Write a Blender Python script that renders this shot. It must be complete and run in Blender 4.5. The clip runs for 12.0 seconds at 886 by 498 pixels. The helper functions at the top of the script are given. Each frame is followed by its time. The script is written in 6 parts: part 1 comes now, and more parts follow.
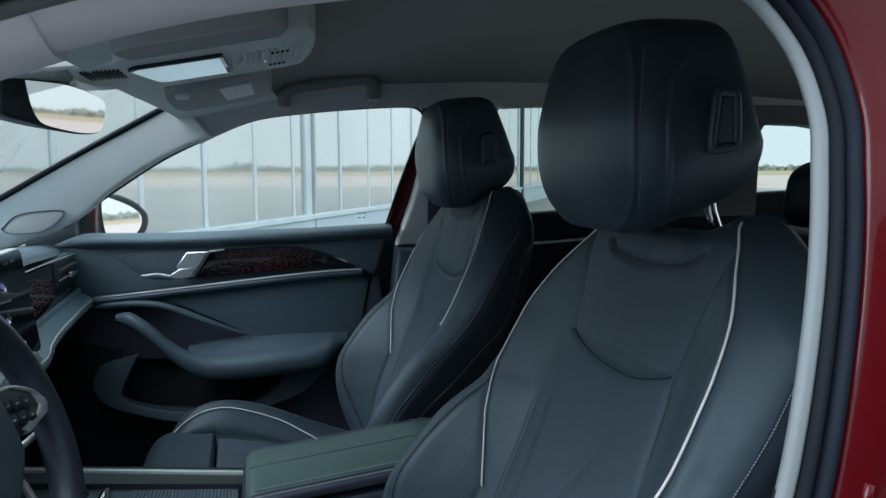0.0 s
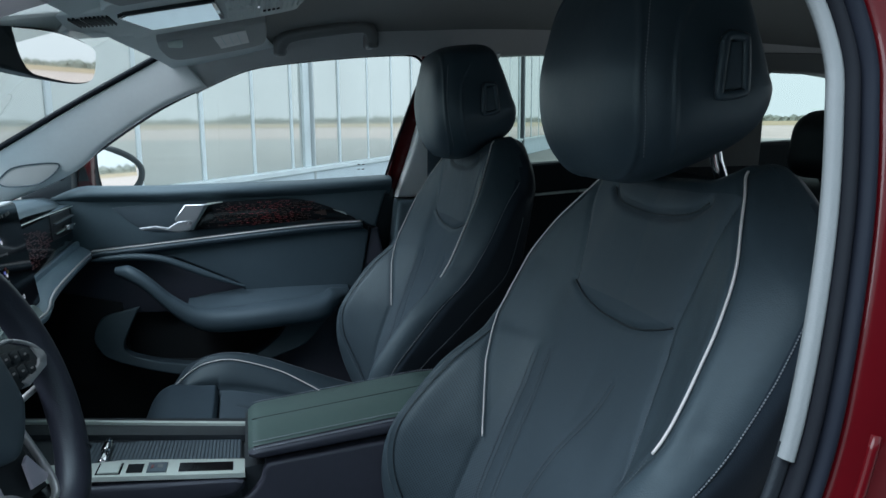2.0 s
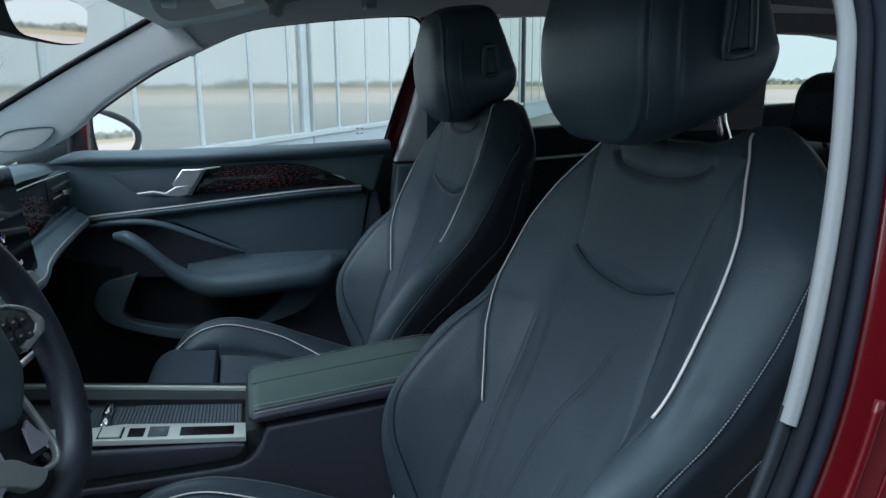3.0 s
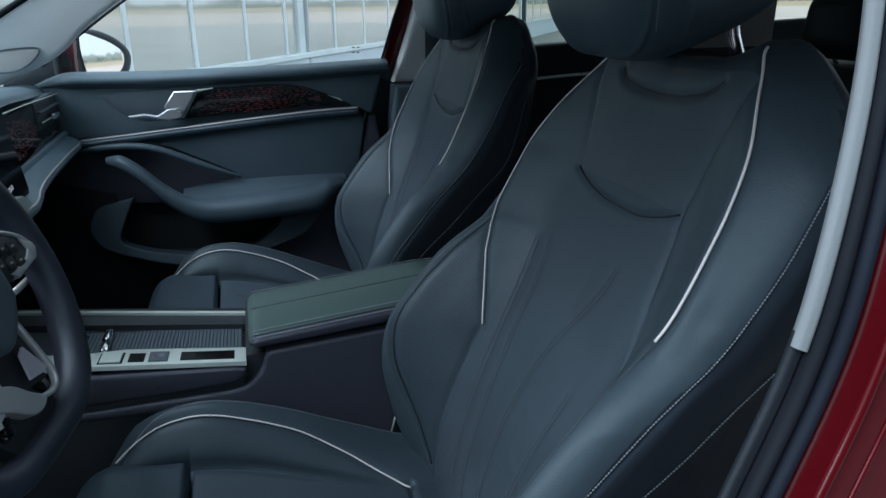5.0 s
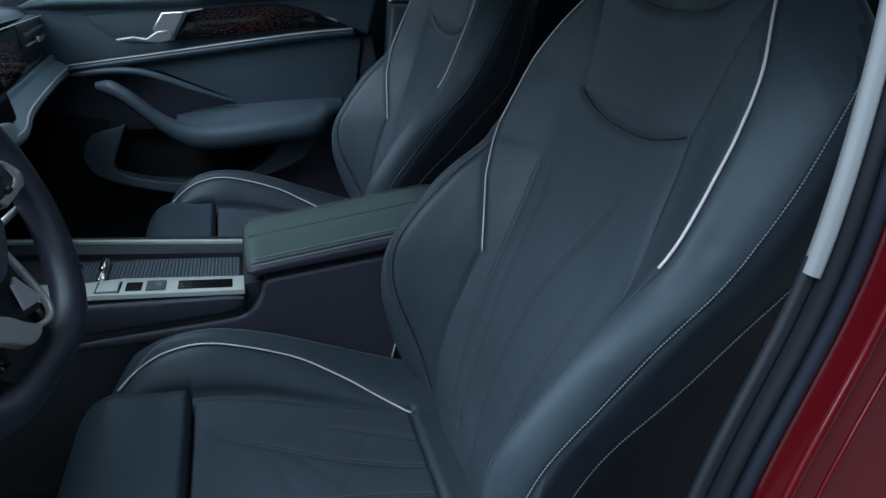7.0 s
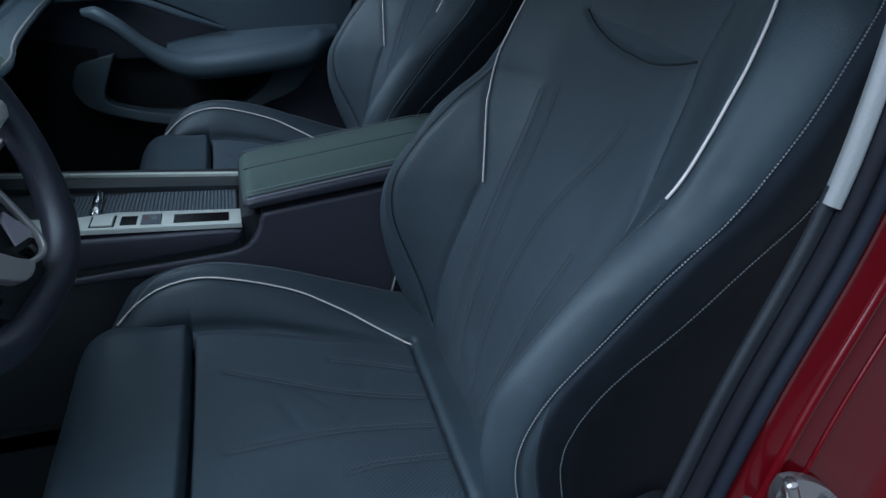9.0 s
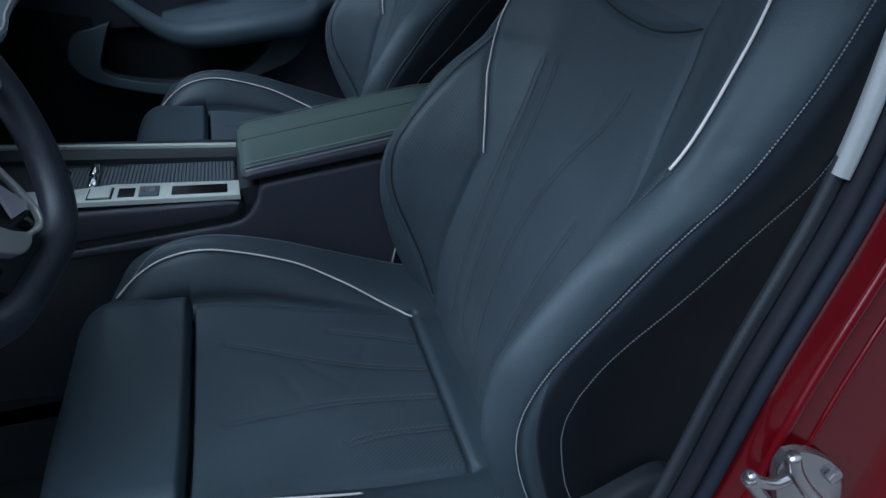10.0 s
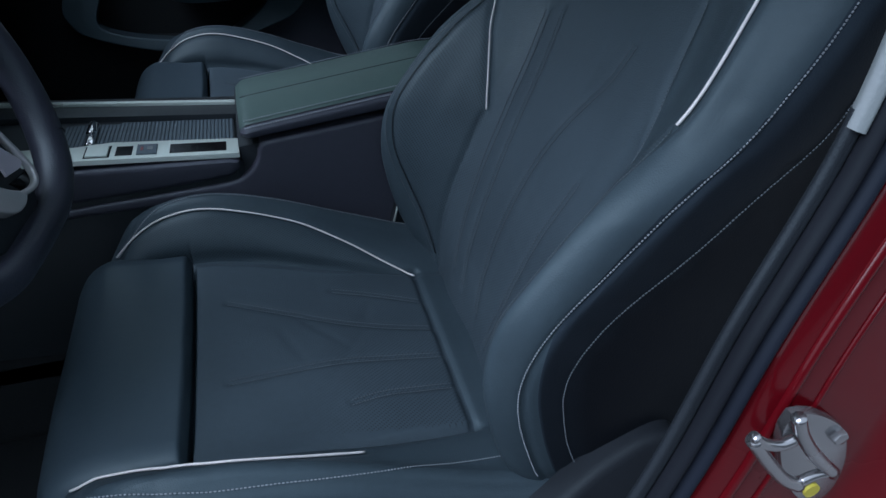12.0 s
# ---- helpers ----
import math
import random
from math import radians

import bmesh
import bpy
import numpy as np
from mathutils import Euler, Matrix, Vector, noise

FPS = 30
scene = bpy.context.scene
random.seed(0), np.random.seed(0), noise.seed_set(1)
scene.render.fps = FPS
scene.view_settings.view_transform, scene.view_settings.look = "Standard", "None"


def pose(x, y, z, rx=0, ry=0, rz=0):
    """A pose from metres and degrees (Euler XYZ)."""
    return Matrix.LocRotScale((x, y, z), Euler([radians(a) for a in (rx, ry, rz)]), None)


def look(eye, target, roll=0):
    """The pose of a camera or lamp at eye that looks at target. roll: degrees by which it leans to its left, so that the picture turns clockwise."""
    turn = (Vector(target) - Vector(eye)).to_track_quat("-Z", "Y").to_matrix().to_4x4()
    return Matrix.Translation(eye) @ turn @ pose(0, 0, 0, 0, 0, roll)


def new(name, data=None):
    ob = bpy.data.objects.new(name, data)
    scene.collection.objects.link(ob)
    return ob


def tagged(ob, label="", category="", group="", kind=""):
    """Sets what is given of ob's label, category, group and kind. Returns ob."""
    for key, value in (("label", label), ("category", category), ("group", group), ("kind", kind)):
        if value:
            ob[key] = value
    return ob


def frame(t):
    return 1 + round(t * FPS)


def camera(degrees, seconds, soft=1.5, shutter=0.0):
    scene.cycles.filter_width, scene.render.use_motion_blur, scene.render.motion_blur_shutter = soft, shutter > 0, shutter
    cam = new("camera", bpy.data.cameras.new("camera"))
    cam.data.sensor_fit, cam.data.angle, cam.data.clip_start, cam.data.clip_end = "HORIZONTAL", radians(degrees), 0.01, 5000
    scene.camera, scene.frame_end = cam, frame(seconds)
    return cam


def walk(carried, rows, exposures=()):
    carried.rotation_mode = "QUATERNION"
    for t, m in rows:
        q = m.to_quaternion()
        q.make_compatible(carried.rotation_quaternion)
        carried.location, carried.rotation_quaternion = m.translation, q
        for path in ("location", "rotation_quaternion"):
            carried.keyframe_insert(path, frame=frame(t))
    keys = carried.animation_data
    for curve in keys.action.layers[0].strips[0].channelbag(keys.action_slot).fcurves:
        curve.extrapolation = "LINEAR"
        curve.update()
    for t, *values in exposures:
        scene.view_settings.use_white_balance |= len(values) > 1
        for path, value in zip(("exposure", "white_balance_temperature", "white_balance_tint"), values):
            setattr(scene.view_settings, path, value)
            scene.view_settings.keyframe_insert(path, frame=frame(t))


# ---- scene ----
cam = camera(61.80, 12.0)
walk(cam, [
    (0, pose(0.0024, 0.0011, 1.1805, 83.82, 0.18, -14.59)),
    (0.5, pose(0.0029, 0.0032, 1.1800, 83.19, 0.22, -14.59)),
    (1, pose(0.0037, 0.0059, 1.1795, 82.39, 0.26, -14.59)),
    (1.5, pose(0.0046, 0.0090, 1.1789, 81.40, 0.33, -14.59)),
    (2, pose(0.0055, 0.0126, 1.1778, 80.13, 0.39, -14.60)),
    (2.5, pose(0.0066, 0.0163, 1.1766, 78.89, 0.44, -14.61)),
    (3, pose(0.0079, 0.0203, 1.1749, 77.46, 0.46, -14.62)),
    (5, pose(0.0136, 0.0385, 1.1688, 71.59, 0.78, -14.70)),
    (5.5, pose(0.0153, 0.0429, 1.1674, 70.15, 0.88, -14.70)),
    (6, pose(0.0171, 0.0470, 1.1653, 68.66, 0.98, -14.72)),
    (6.5, pose(0.0183, 0.0507, 1.1635, 67.33, 1.06, -14.75)),
    (7, pose(0.0190, 0.0543, 1.1617, 65.95, 1.08, -14.80)),
    (9, pose(0.0211, 0.0698, 1.1552, 60.62, 1.36, -15.05)),
    (9.5, pose(0.0217, 0.0727, 1.1541, 59.47, 1.43, -15.09)),
    (10, pose(0.0223, 0.0754, 1.1527, 58.38, 1.48, -15.11)),
    (10.5, pose(0.0232, 0.0774, 1.1513, 57.49, 1.54, -15.07)),
    (11, pose(0.0244, 0.0795, 1.1495, 56.65, 1.62, -15.01)),
    (11.5, pose(0.0257, 0.0816, 1.1479, 55.93, 1.67, -14.95)),
    (12, pose(0.0269, 0.0833, 1.1464, 55.23, 1.72, -14.88)),
], exposures=[(0.0, 1.69, 5800, 12), (12.0, 1.48, 5470, 18)])

# ---- world, sun, exposure ----
world = bpy.data.worlds.new("world")
scene.world = world
world.use_nodes = True
wn, wl = world.node_tree.nodes, world.node_tree.links
sky = wn.new("ShaderNodeTexSky")
sky.sky_type, sky.sun_disc = "NISHITA", False
sky.sun_elevation, sky.sun_rotation = radians(50), radians(255)
sky.air_density, sky.dust_density, sky.ozone_density = 1.0, 4.0, 1.0
veil = wn.new("ShaderNodeMix")
veil.data_type = "RGBA"
veil.inputs["Factor"].default_value = 0.95
veil.inputs["B"].default_value = (5.9, 6.45, 6.35, 1)
wl.new(sky.outputs["Color"], veil.inputs["A"])
wl.new(veil.outputs["Result"], wn["Background"].inputs["Color"])
wn["Background"].inputs["Strength"].default_value = 0.072

sun = new("sun", bpy.data.lights.new("sun", "SUN"))
sun.data.energy, sun.data.angle, sun.data.color = 2.0, radians(60), (1.0, 0.99, 0.98)
sun.matrix_world = look((-26.3, -7.0, 32.4), (0, 0, 0))


# ---- materials ----
def nodes_of(name):
    m = bpy.data.materials.new(name)
    m.use_nodes = True
    n, l = m.node_tree.nodes, m.node_tree.links
    return m, n, l, n["Principled BSDF"]


def surface(name, color, rough=0.5, metal=0.0, vary=0.15, scale=8.0, grain=0.0, grain_scale=400.0, spec=0.5, rough_vary=0.08, coat=0.0, sheen=0.0, wrinkle=0.0):
    """A material with soft stains at two scales, uneven gloss and a fine grain in its relief."""
    m, n, l, b = nodes_of(name)
    co = n.new("ShaderNodeTexCoord")
    big, fine = n.new("ShaderNodeTexNoise"), n.new("ShaderNodeTexNoise")
    big.inputs["Scale"].default_value, big.inputs["Detail"].default_value = scale, 4
    fine.inputs["Scale"].default_value, fine.inputs["Detail"].default_value = scale * 14, 3
    for t in (big, fine):
        l.new(co.outputs["Object"], t.inputs["Vector"])
    mixed = n.new("ShaderNodeMath")
    mixed.operation = "MULTIPLY_ADD"
    mixed.inputs[1].default_value = 0.35
    l.new(fine.outputs["Fac"], mixed.inputs[0])
    l.new(big.outputs["Fac"], mixed.inputs[2])
    ramp = n.new("ShaderNodeMapRange")
    ramp.inputs["From Min"].default_value, ramp.inputs["From Max"].default_value = 0.4, 0.95
    ramp.inputs["To Min"].default_value, ramp.inputs["To Max"].default_value = 1 - vary, 1 + vary
    l.new(mixed.outputs[0], ramp.inputs["Value"])
    tint = n.new("ShaderNodeVectorMath")
    tint.operation = "SCALE"
    tint.inputs[0].default_value = color
    l.new(ramp.outputs["Result"], tint.inputs["Scale"])
    l.new(tint.outputs["Vector"], b.inputs["Base Color"])
    rr = n.new("ShaderNodeMapRange")
    rr.inputs["From Min"].default_value, rr.inputs["From Max"].default_value = 0.3, 0.7
    rr.inputs["To Min"].default_value, rr.inputs["To Max"].default_value = max(0.02, rough - rough_vary), min(1, rough + rough_vary)
    l.new(big.outputs["Fac"], rr.inputs["Value"])
    l.new(rr.outputs["Result"], b.inputs["Roughness"])
    b.inputs["Metallic"].default_value = metal
    b.inputs["Specular IOR Level"].default_value = spec
    b.inputs["Coat Weight"].default_value = coat
    if metal == 0 and color[0] < color[2] < .14:  # cool grade of the dark tones, put into the sheen colour of hides and plastics
        b.inputs["Specular Tint"].default_value = (.75, .96, 1.0, 1)
    b.inputs["Sheen Weight"].default_value = sheen
    if grain:
        g = n.new("ShaderNodeTexVoronoi")
        g.inputs["Scale"].default_value = grain_scale
        l.new(co.outputs["Object"], g.inputs["Vector"])
        bump = n.new("ShaderNodeBump")
        bump.inputs["Strength"].default_value, bump.inputs["Distance"].default_value = grain, 0.0006
        l.new(g.outputs["Distance"], bump.inputs["Height"])
        if wrinkle:
            soft, low = n.new("ShaderNodeTexNoise"), n.new("ShaderNodeBump")
            soft.inputs["Scale"].default_value, soft.inputs["Detail"].default_value, soft.inputs["Distortion"].default_value = 34, 4, 0.6
            low.inputs["Strength"].default_value, low.inputs["Distance"].default_value = wrinkle, 0.004
            l.new(co.outputs["Object"], soft.inputs["Vector"])
            l.new(soft.outputs["Fac"], low.inputs["Height"])
            l.new(low.outputs["Normal"], bump.inputs["Normal"])
        l.new(bump.outputs["Normal"], b.inputs["Normal"])
    return m


def perforated(name, color, rough, spec=0.4):
    """Leather or cloth with a net of small holes where the mesh's attribute perf is 1."""
    m = surface(name, color, rough, grain=0.25, grain_scale=700, spec=spec, vary=0.14, scale=9, wrinkle=0.08)
    n, l = m.node_tree.nodes, m.node_tree.links
    b = n["Principled BSDF"]
    uv, dots, at = n.new("ShaderNodeUVMap"), n.new("ShaderNodeTexVoronoi"), n.new("ShaderNodeAttribute")
    at.attribute_name = "perf"
    turn = n.new("ShaderNodeMapping")
    turn.inputs["Rotation"].default_value = (0, 0, radians(45))
    dots.voronoi_dimensions = "2D"
    dots.inputs["Scale"].default_value, dots.inputs["Randomness"].default_value = 300, 0.0
    hole = n.new("ShaderNodeMapRange")
    hole.inputs["From Min"].default_value, hole.inputs["From Max"].default_value = 0.22, 0.33
    hole.inputs["To Min"].default_value, hole.inputs["To Max"].default_value = 0.6, 0
    both = n.new("ShaderNodeMath")
    both.operation = "MULTIPLY"
    l.new(uv.outputs["UV"], turn.inputs["Vector"])
    l.new(turn.outputs["Vector"], dots.inputs["Vector"])
    l.new(dots.outputs["Distance"], hole.inputs["Value"])
    l.new(hole.outputs["Result"], both.inputs[0])
    l.new(at.outputs["Fac"], both.inputs[1])
    old = b.inputs["Base Color"].links[0].from_socket
    dark = n.new("ShaderNodeMix")
    dark.data_type = "RGBA"
    dark.inputs["B"].default_value = (0.008, 0.010, 0.012, 1)
    l.new(both.outputs[0], dark.inputs["Factor"])
    l.new(old, dark.inputs["A"])
    l.new(dark.outputs["Result"], b.inputs["Base Color"])
    return m


def ribbed(name, color, rough, step, axis):
    """Fine parallel ribs in the relief."""
    m = surface(name, color, rough, vary=0.1)
    n, l = m.node_tree.nodes, m.node_tree.links
    co, w, bump = n.new("ShaderNodeTexCoord"), n.new("ShaderNodeTexWave"), n.new("ShaderNodeBump")
    w.bands_direction = axis
    w.inputs["Scale"].default_value = 1 / step * 0.314
    bump.inputs["Strength"].default_value, bump.inputs["Distance"].default_value = 0.8, 0.001
    l.new(co.outputs["Object"], w.inputs["Vector"])
    l.new(w.outputs["Fac"], bump.inputs["Height"])
    l.new(bump.outputs["Normal"], n["Principled BSDF"].inputs["Normal"])
    return m


def plain_glass(name, tint, clear):
    """A thin pane: mostly see-through, with a real mirror image on it."""
    m, n, l, b = nodes_of(name)
    n.remove(b)
    see, gloss, mix, fr = n.new("ShaderNodeBsdfTransparent"), n.new("ShaderNodeBsdfGlossy"), n.new("ShaderNodeMixShader"), n.new("ShaderNodeLayerWeight")
    bend, ramp = n.new("ShaderNodeMath"), n.new("ShaderNodeMapRange")
    bend.operation, bend.inputs[1].default_value = "POWER", 4.0
    ramp.inputs["To Min"].default_value, ramp.inputs["To Max"].default_value = clear, 0.6
    see.inputs["Color"].default_value = (*tint, 1)
    gloss.inputs["Roughness"].default_value = 0.01
    l.new(fr.outputs["Facing"], bend.inputs[0])
    l.new(bend.outputs[0], ramp.inputs["Value"])
    l.new(ramp.outputs["Result"], mix.inputs["Fac"])
    l.new(see.outputs[0], mix.inputs[1])
    l.new(gloss.outputs[0], mix.inputs[2])
    l.new(mix.outputs[0], n["Material Output"].inputs["Surface"])
    return m


def glowing(name, color, strength):
    m, n, l, b = nodes_of(name)
    b.inputs["Base Color"].default_value = (*color, 1)
    b.inputs["Emission Color"].default_value = (*color, 1)
    b.inputs["Emission Strength"].default_value = strength
    b.inputs["Roughness"].default_value = 0.3
    return m


LEATHER = surface("black_leather", (0.036, 0.056, 0.072), 0.44, grain=0.2, grain_scale=900, vary=0.14, scale=6, wrinkle=0.10)
CLOTH = perforated("perforated_leather", (0.043, 0.063, 0.078), 0.54, 0.28)
BOLSTER = perforated("bolster_leather", (0.036, 0.055, 0.068), 0.48, 0.30)
SUEDE = surface("black_microfibre", (0.036, 0.054, 0.069), 0.62, grain=0.3, grain_scale=900, vary=0.12, scale=7, sheen=0.15, wrinkle=0.12)
PIPING = surface("white_piping", (0.62, 0.64, 0.64), 0.45, vary=0.06)
THREAD = surface("grey_thread", (0.20, 0.24, 0.27), 0.7, vary=0.1)
DIMTHREAD = surface("dark_thread", (0.085, 0.105, 0.12), 0.7, vary=0.1)
# darker copy of the black leather: the rear cabin's shade is in this colour
SHADEHIDE = surface("rear_shade_leather", (0.006, 0.0075, 0.010), 0.55, grain=0.35, grain_scale=520, vary=0.14, scale=6, spec=0.2)
def shaded_hide(name, color, dark, rough):
    """Leather with shade painted in: it mixes to a darker colour where the attribute perf is 1."""
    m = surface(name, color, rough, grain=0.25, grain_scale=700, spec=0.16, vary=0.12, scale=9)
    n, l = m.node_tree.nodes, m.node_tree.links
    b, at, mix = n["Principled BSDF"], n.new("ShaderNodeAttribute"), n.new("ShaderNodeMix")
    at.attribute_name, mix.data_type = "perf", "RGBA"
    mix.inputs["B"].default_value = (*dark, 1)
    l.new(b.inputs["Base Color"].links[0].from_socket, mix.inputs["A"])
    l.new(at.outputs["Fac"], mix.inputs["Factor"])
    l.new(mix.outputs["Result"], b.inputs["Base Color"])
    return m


SHELLHIDE = shaded_hide("side_leather_painted_shade", (0.025, 0.037, 0.050), (0.006, 0.0075, 0.0105), 0.52)
# pillar trim toned down: the roof rail's dimness is in this colour
RAIL = surface("dimmed_rail_trim", (0.49, 0.51, 0.505), 0.8, grain=0.3, grain_scale=800, vary=0.05)
SCREENRIM = surface("pale_frame_metal", (0.46, 0.52, 0.55), 0.4, metal=0.2, vary=0.05)
LEVER = surface("satin_chrome", (0.40, 0.45, 0.48), 0.28, metal=0.75, vary=0.05)
PLASTIC = surface("soft_black_plastic", (0.058, 0.082, 0.100), 0.5, grain=0.3, grain_scale=900, vary=0.12)
SLUSH = surface("soft_touch_trim", (0.066, 0.099, 0.118), 0.48, grain=0.4, grain_scale=600, vary=0.12)
HARD = surface("hard_black_plastic", (0.015, 0.018, 0.022), 0.45, grain=0.2, grain_scale=700)
PIANO = surface("gloss_black", (0.006, 0.006, 0.007), 0.08, vary=0.05, spec=0.6, rough_vary=0.03)
ARMHIDE = surface("armrest_leather", (0.046, 0.078, 0.072), 0.42, grain=0.35, grain_scale=620, vary=0.14, scale=6)
ROOFTRIM = surface("grey_roof_side_trim", (0.78, 0.78, 0.81), 0.7, grain=0.3, grain_scale=800, vary=0.05)
DOORHIDE = surface("door_leather", (0.043, 0.067, 0.084), 0.45, grain=0.35, grain_scale=620, vary=0.12, scale=6)
SIDETRIM = surface("dark_side_trim", (0.042, 0.046, 0.064), 0.5, grain=0.35, grain_scale=620, vary=0.12, scale=6)
WHEELHIDE = surface("wheel_leather", (0.026, 0.030, 0.044), 0.42, grain=0.3, grain_scale=700, vary=0.12, scale=8)
PILLARLOW = surface("dark_pillar_trim", (0.012, 0.015, 0.019), 0.55, grain=0.25, grain_scale=800, spec=0.18)
# dark blue-grey trim lightened: the windscreen's sheen is in the base colour
DASHSKIN = surface("dash_trim_painted_sheen", (0.19, 0.285, 0.345), 0.34, grain=0.3, grain_scale=700, vary=0.1)
REARGLASS = plain_glass("tinted_rear_glass", (0.55, 0.62, 0.58), 0.05)
SATIN = surface("satin_metal_trim", (0.54, 0.65, 0.61), 0.33, metal=0.3, vary=0.06)
CHROME = surface("chrome", (0.78, 0.79, 0.80), 0.10, metal=1.0, vary=0.05, rough_vary=0.05)
# light grey cloth toned down: the dim roof's shade is in this colour
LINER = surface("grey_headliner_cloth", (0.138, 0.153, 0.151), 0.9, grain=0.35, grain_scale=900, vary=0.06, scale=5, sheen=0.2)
PILLAR = surface("light_grey_pillar_trim", (0.77, 0.82, 0.82), 0.75, grain=0.3, grain_scale=800, vary=0.05)
STRIP = surface("pale_grey_edge_trim", (0.140, 0.168, 0.174), 0.65, grain=0.2, grain_scale=700, vary=0.05)
RUBBER = surface("black_rubber", (0.006, 0.007, 0.010), 0.62, spec=0.12, vary=0.12)
RUBBER2 = surface("grey_rubber", (0.007, 0.009, 0.015), 0.6, spec=0.12, vary=0.12)
PAINT = surface("red_car_paint", (0.056, 0.0014, 0.0034), 0.26, vary=0.06, coat=0.30, spec=0.10)
BLACKOUT = surface("black_carpet", (0.015, 0.016, 0.018), 0.95, grain=0.5, grain_scale=500)
MIRROR = surface("mirror_glass", (0.80, 0.82, 0.82), 0.02, metal=1.0, vary=0.02, rough_vary=0.01)
GLASS = plain_glass("window_glass", (0.90, 0.93, 0.92), 0.05)
BACKGLASS = plain_glass("tinted_back_glass", (0.74, 0.73, 0.70), 0.05)
PRINT = surface("grey_print", (0.30, 0.31, 0.31), 0.7)
MOULD = surface("grey_moulded_plastic", (0.66, 0.72, 0.71), 0.6, grain=0.2, grain_scale=900, vary=0.06)
VISOR = surface("grey_visor_cloth", (0.36, 0.385, 0.38), 0.85, grain=0.3, grain_scale=900, vary=0.06, scale=5)
GRIP = surface("grey_handle_plastic", (0.17, 0.185, 0.185), 0.6, grain=0.2, grain_scale=900, vary=0.06)
LABEL = surface("white_label", (0.80, 0.80, 0.78), 0.6)
SCREEN = surface("screen_glass", (0.004, 0.004, 0.005), 0.06, vary=0.05, rough_vary=0.02)
REDGLOW = glowing("red_ambient_light", (0.13, 0.022, 0.024), 0.02)
DIMDASH = surface("bronze_inlay", (0.07, 0.050, 0.045), 0.4, metal=0.5)
WHITEGLOW = glowing("white_screen_light", (0.5, 0.51, 0.53), 0.2)
BLUEGLOW = glowing("blue_screen_light", (0.12, 0.13, 0.36), 0.18)
STEEL = surface("zinc_steel", (0.27, 0.28, 0.29), 0.22, metal=0.9, vary=0.15, scale=30, rough_vary=0.1)
WHEELTRIM = surface("wheel_satin_trim", (0.54, 0.57, 0.58), 0.30, metal=0.5, vary=0.06)
# pale lavender base paints the sky's reflection on the spoke facets
FACETS = surface("sky_toned_facet", (0.62, 0.61, 0.70), 0.28, metal=0.25, vary=0.05)
YELLOW = surface("yellow_mark", (0.34, 0.31, 0.03), 0.6)
CONCRETE = surface("pale_concrete", (0.43, 0.37, 0.33), 0.9, vary=0.2, scale=0.3)
DRYGRASS = surface("dry_grass", (0.33, 0.265, 0.16), 0.95, vary=0.3, scale=0.2)
# green paled to put the distance haze into the colour
HEDGE = surface("hazed_foliage", (0.17, 0.19, 0.16), 0.9, vary=0.25, scale=0.5)
FRAMEPAINT = surface("white_window_paint", (0.66, 0.74, 0.76), 0.55, vary=0.1, scale=3)
BLUEPAINT = surface("pale_blue_panel", (0.58, 0.67, 0.72), 0.6, vary=0.12, scale=2)
DARKWALL = surface("hangar_wall", (0.50, 0.55, 0.56), 0.8, vary=0.12, scale=0.6)
GREYSLAB = surface("grey_taxiway", (0.29, 0.295, 0.275), 0.9, vary=0.25, scale=0.4)
BACKWALL = surface("dark_grey_cladding", (0.07, 0.075, 0.085), 0.8, vary=0.15, scale=0.8)
TARMAC = surface("low_bounce_tarmac", (0.17, 0.172, 0.170), 0.9, vary=0.25, scale=1.5, grain=0.5, grain_scale=120)
PANE = surface("hangar_pane", (0.56, 0.59, 0.56), 0.03, metal=0.55, vary=0.06, scale=0.6, rough_vary=0.015)


# ---- mesh helpers ----
def part(name, data, mat, parent=None, label=""):
    """Links a mesh, or a bmesh, as one object."""
    if isinstance(data, bmesh.types.BMesh):
        me = bpy.data.meshes.new(name)
        data.to_mesh(me)
        data.free()
        data = me
    if mat and not data.materials:
        data.materials.append(mat)
    ob = new(name, data)
    ob.parent = parent
    return tagged(ob, label)


def mesh(name, verts, faces, mat, parent=None, label="", smooth=True, uv=None, perf=None):
    me = bpy.data.meshes.new(name)
    me.from_pydata([tuple(map(float, v)) for v in verts], [], [tuple(map(int, f)) for f in faces])
    me.polygons.foreach_set("use_smooth", [smooth] * len(me.polygons))
    if uv is not None:
        idx = np.empty(len(me.loops), dtype=np.int32)
        me.loops.foreach_get("vertex_index", idx)
        layer = me.uv_layers.new(name="UVMap")
        layer.data.foreach_set("uv", np.asarray(uv, dtype=np.float32)[idx].ravel())
    if perf is not None:
        a = me.attributes.new("perf", "FLOAT", "POINT")
        a.data.foreach_set("value", np.asarray(perf, dtype=np.float32))
    me.update()
    return part(name, me, mat, parent, label)


def grid_faces(n, m, wrap=False):
    f = []
    for i in range(n - 1):
        for j in range(m if wrap else m - 1):
            k = (j + 1) % m
            f.append((i * m + j, i * m + k, (i + 1) * m + k, (i + 1) * m + j))
    return f


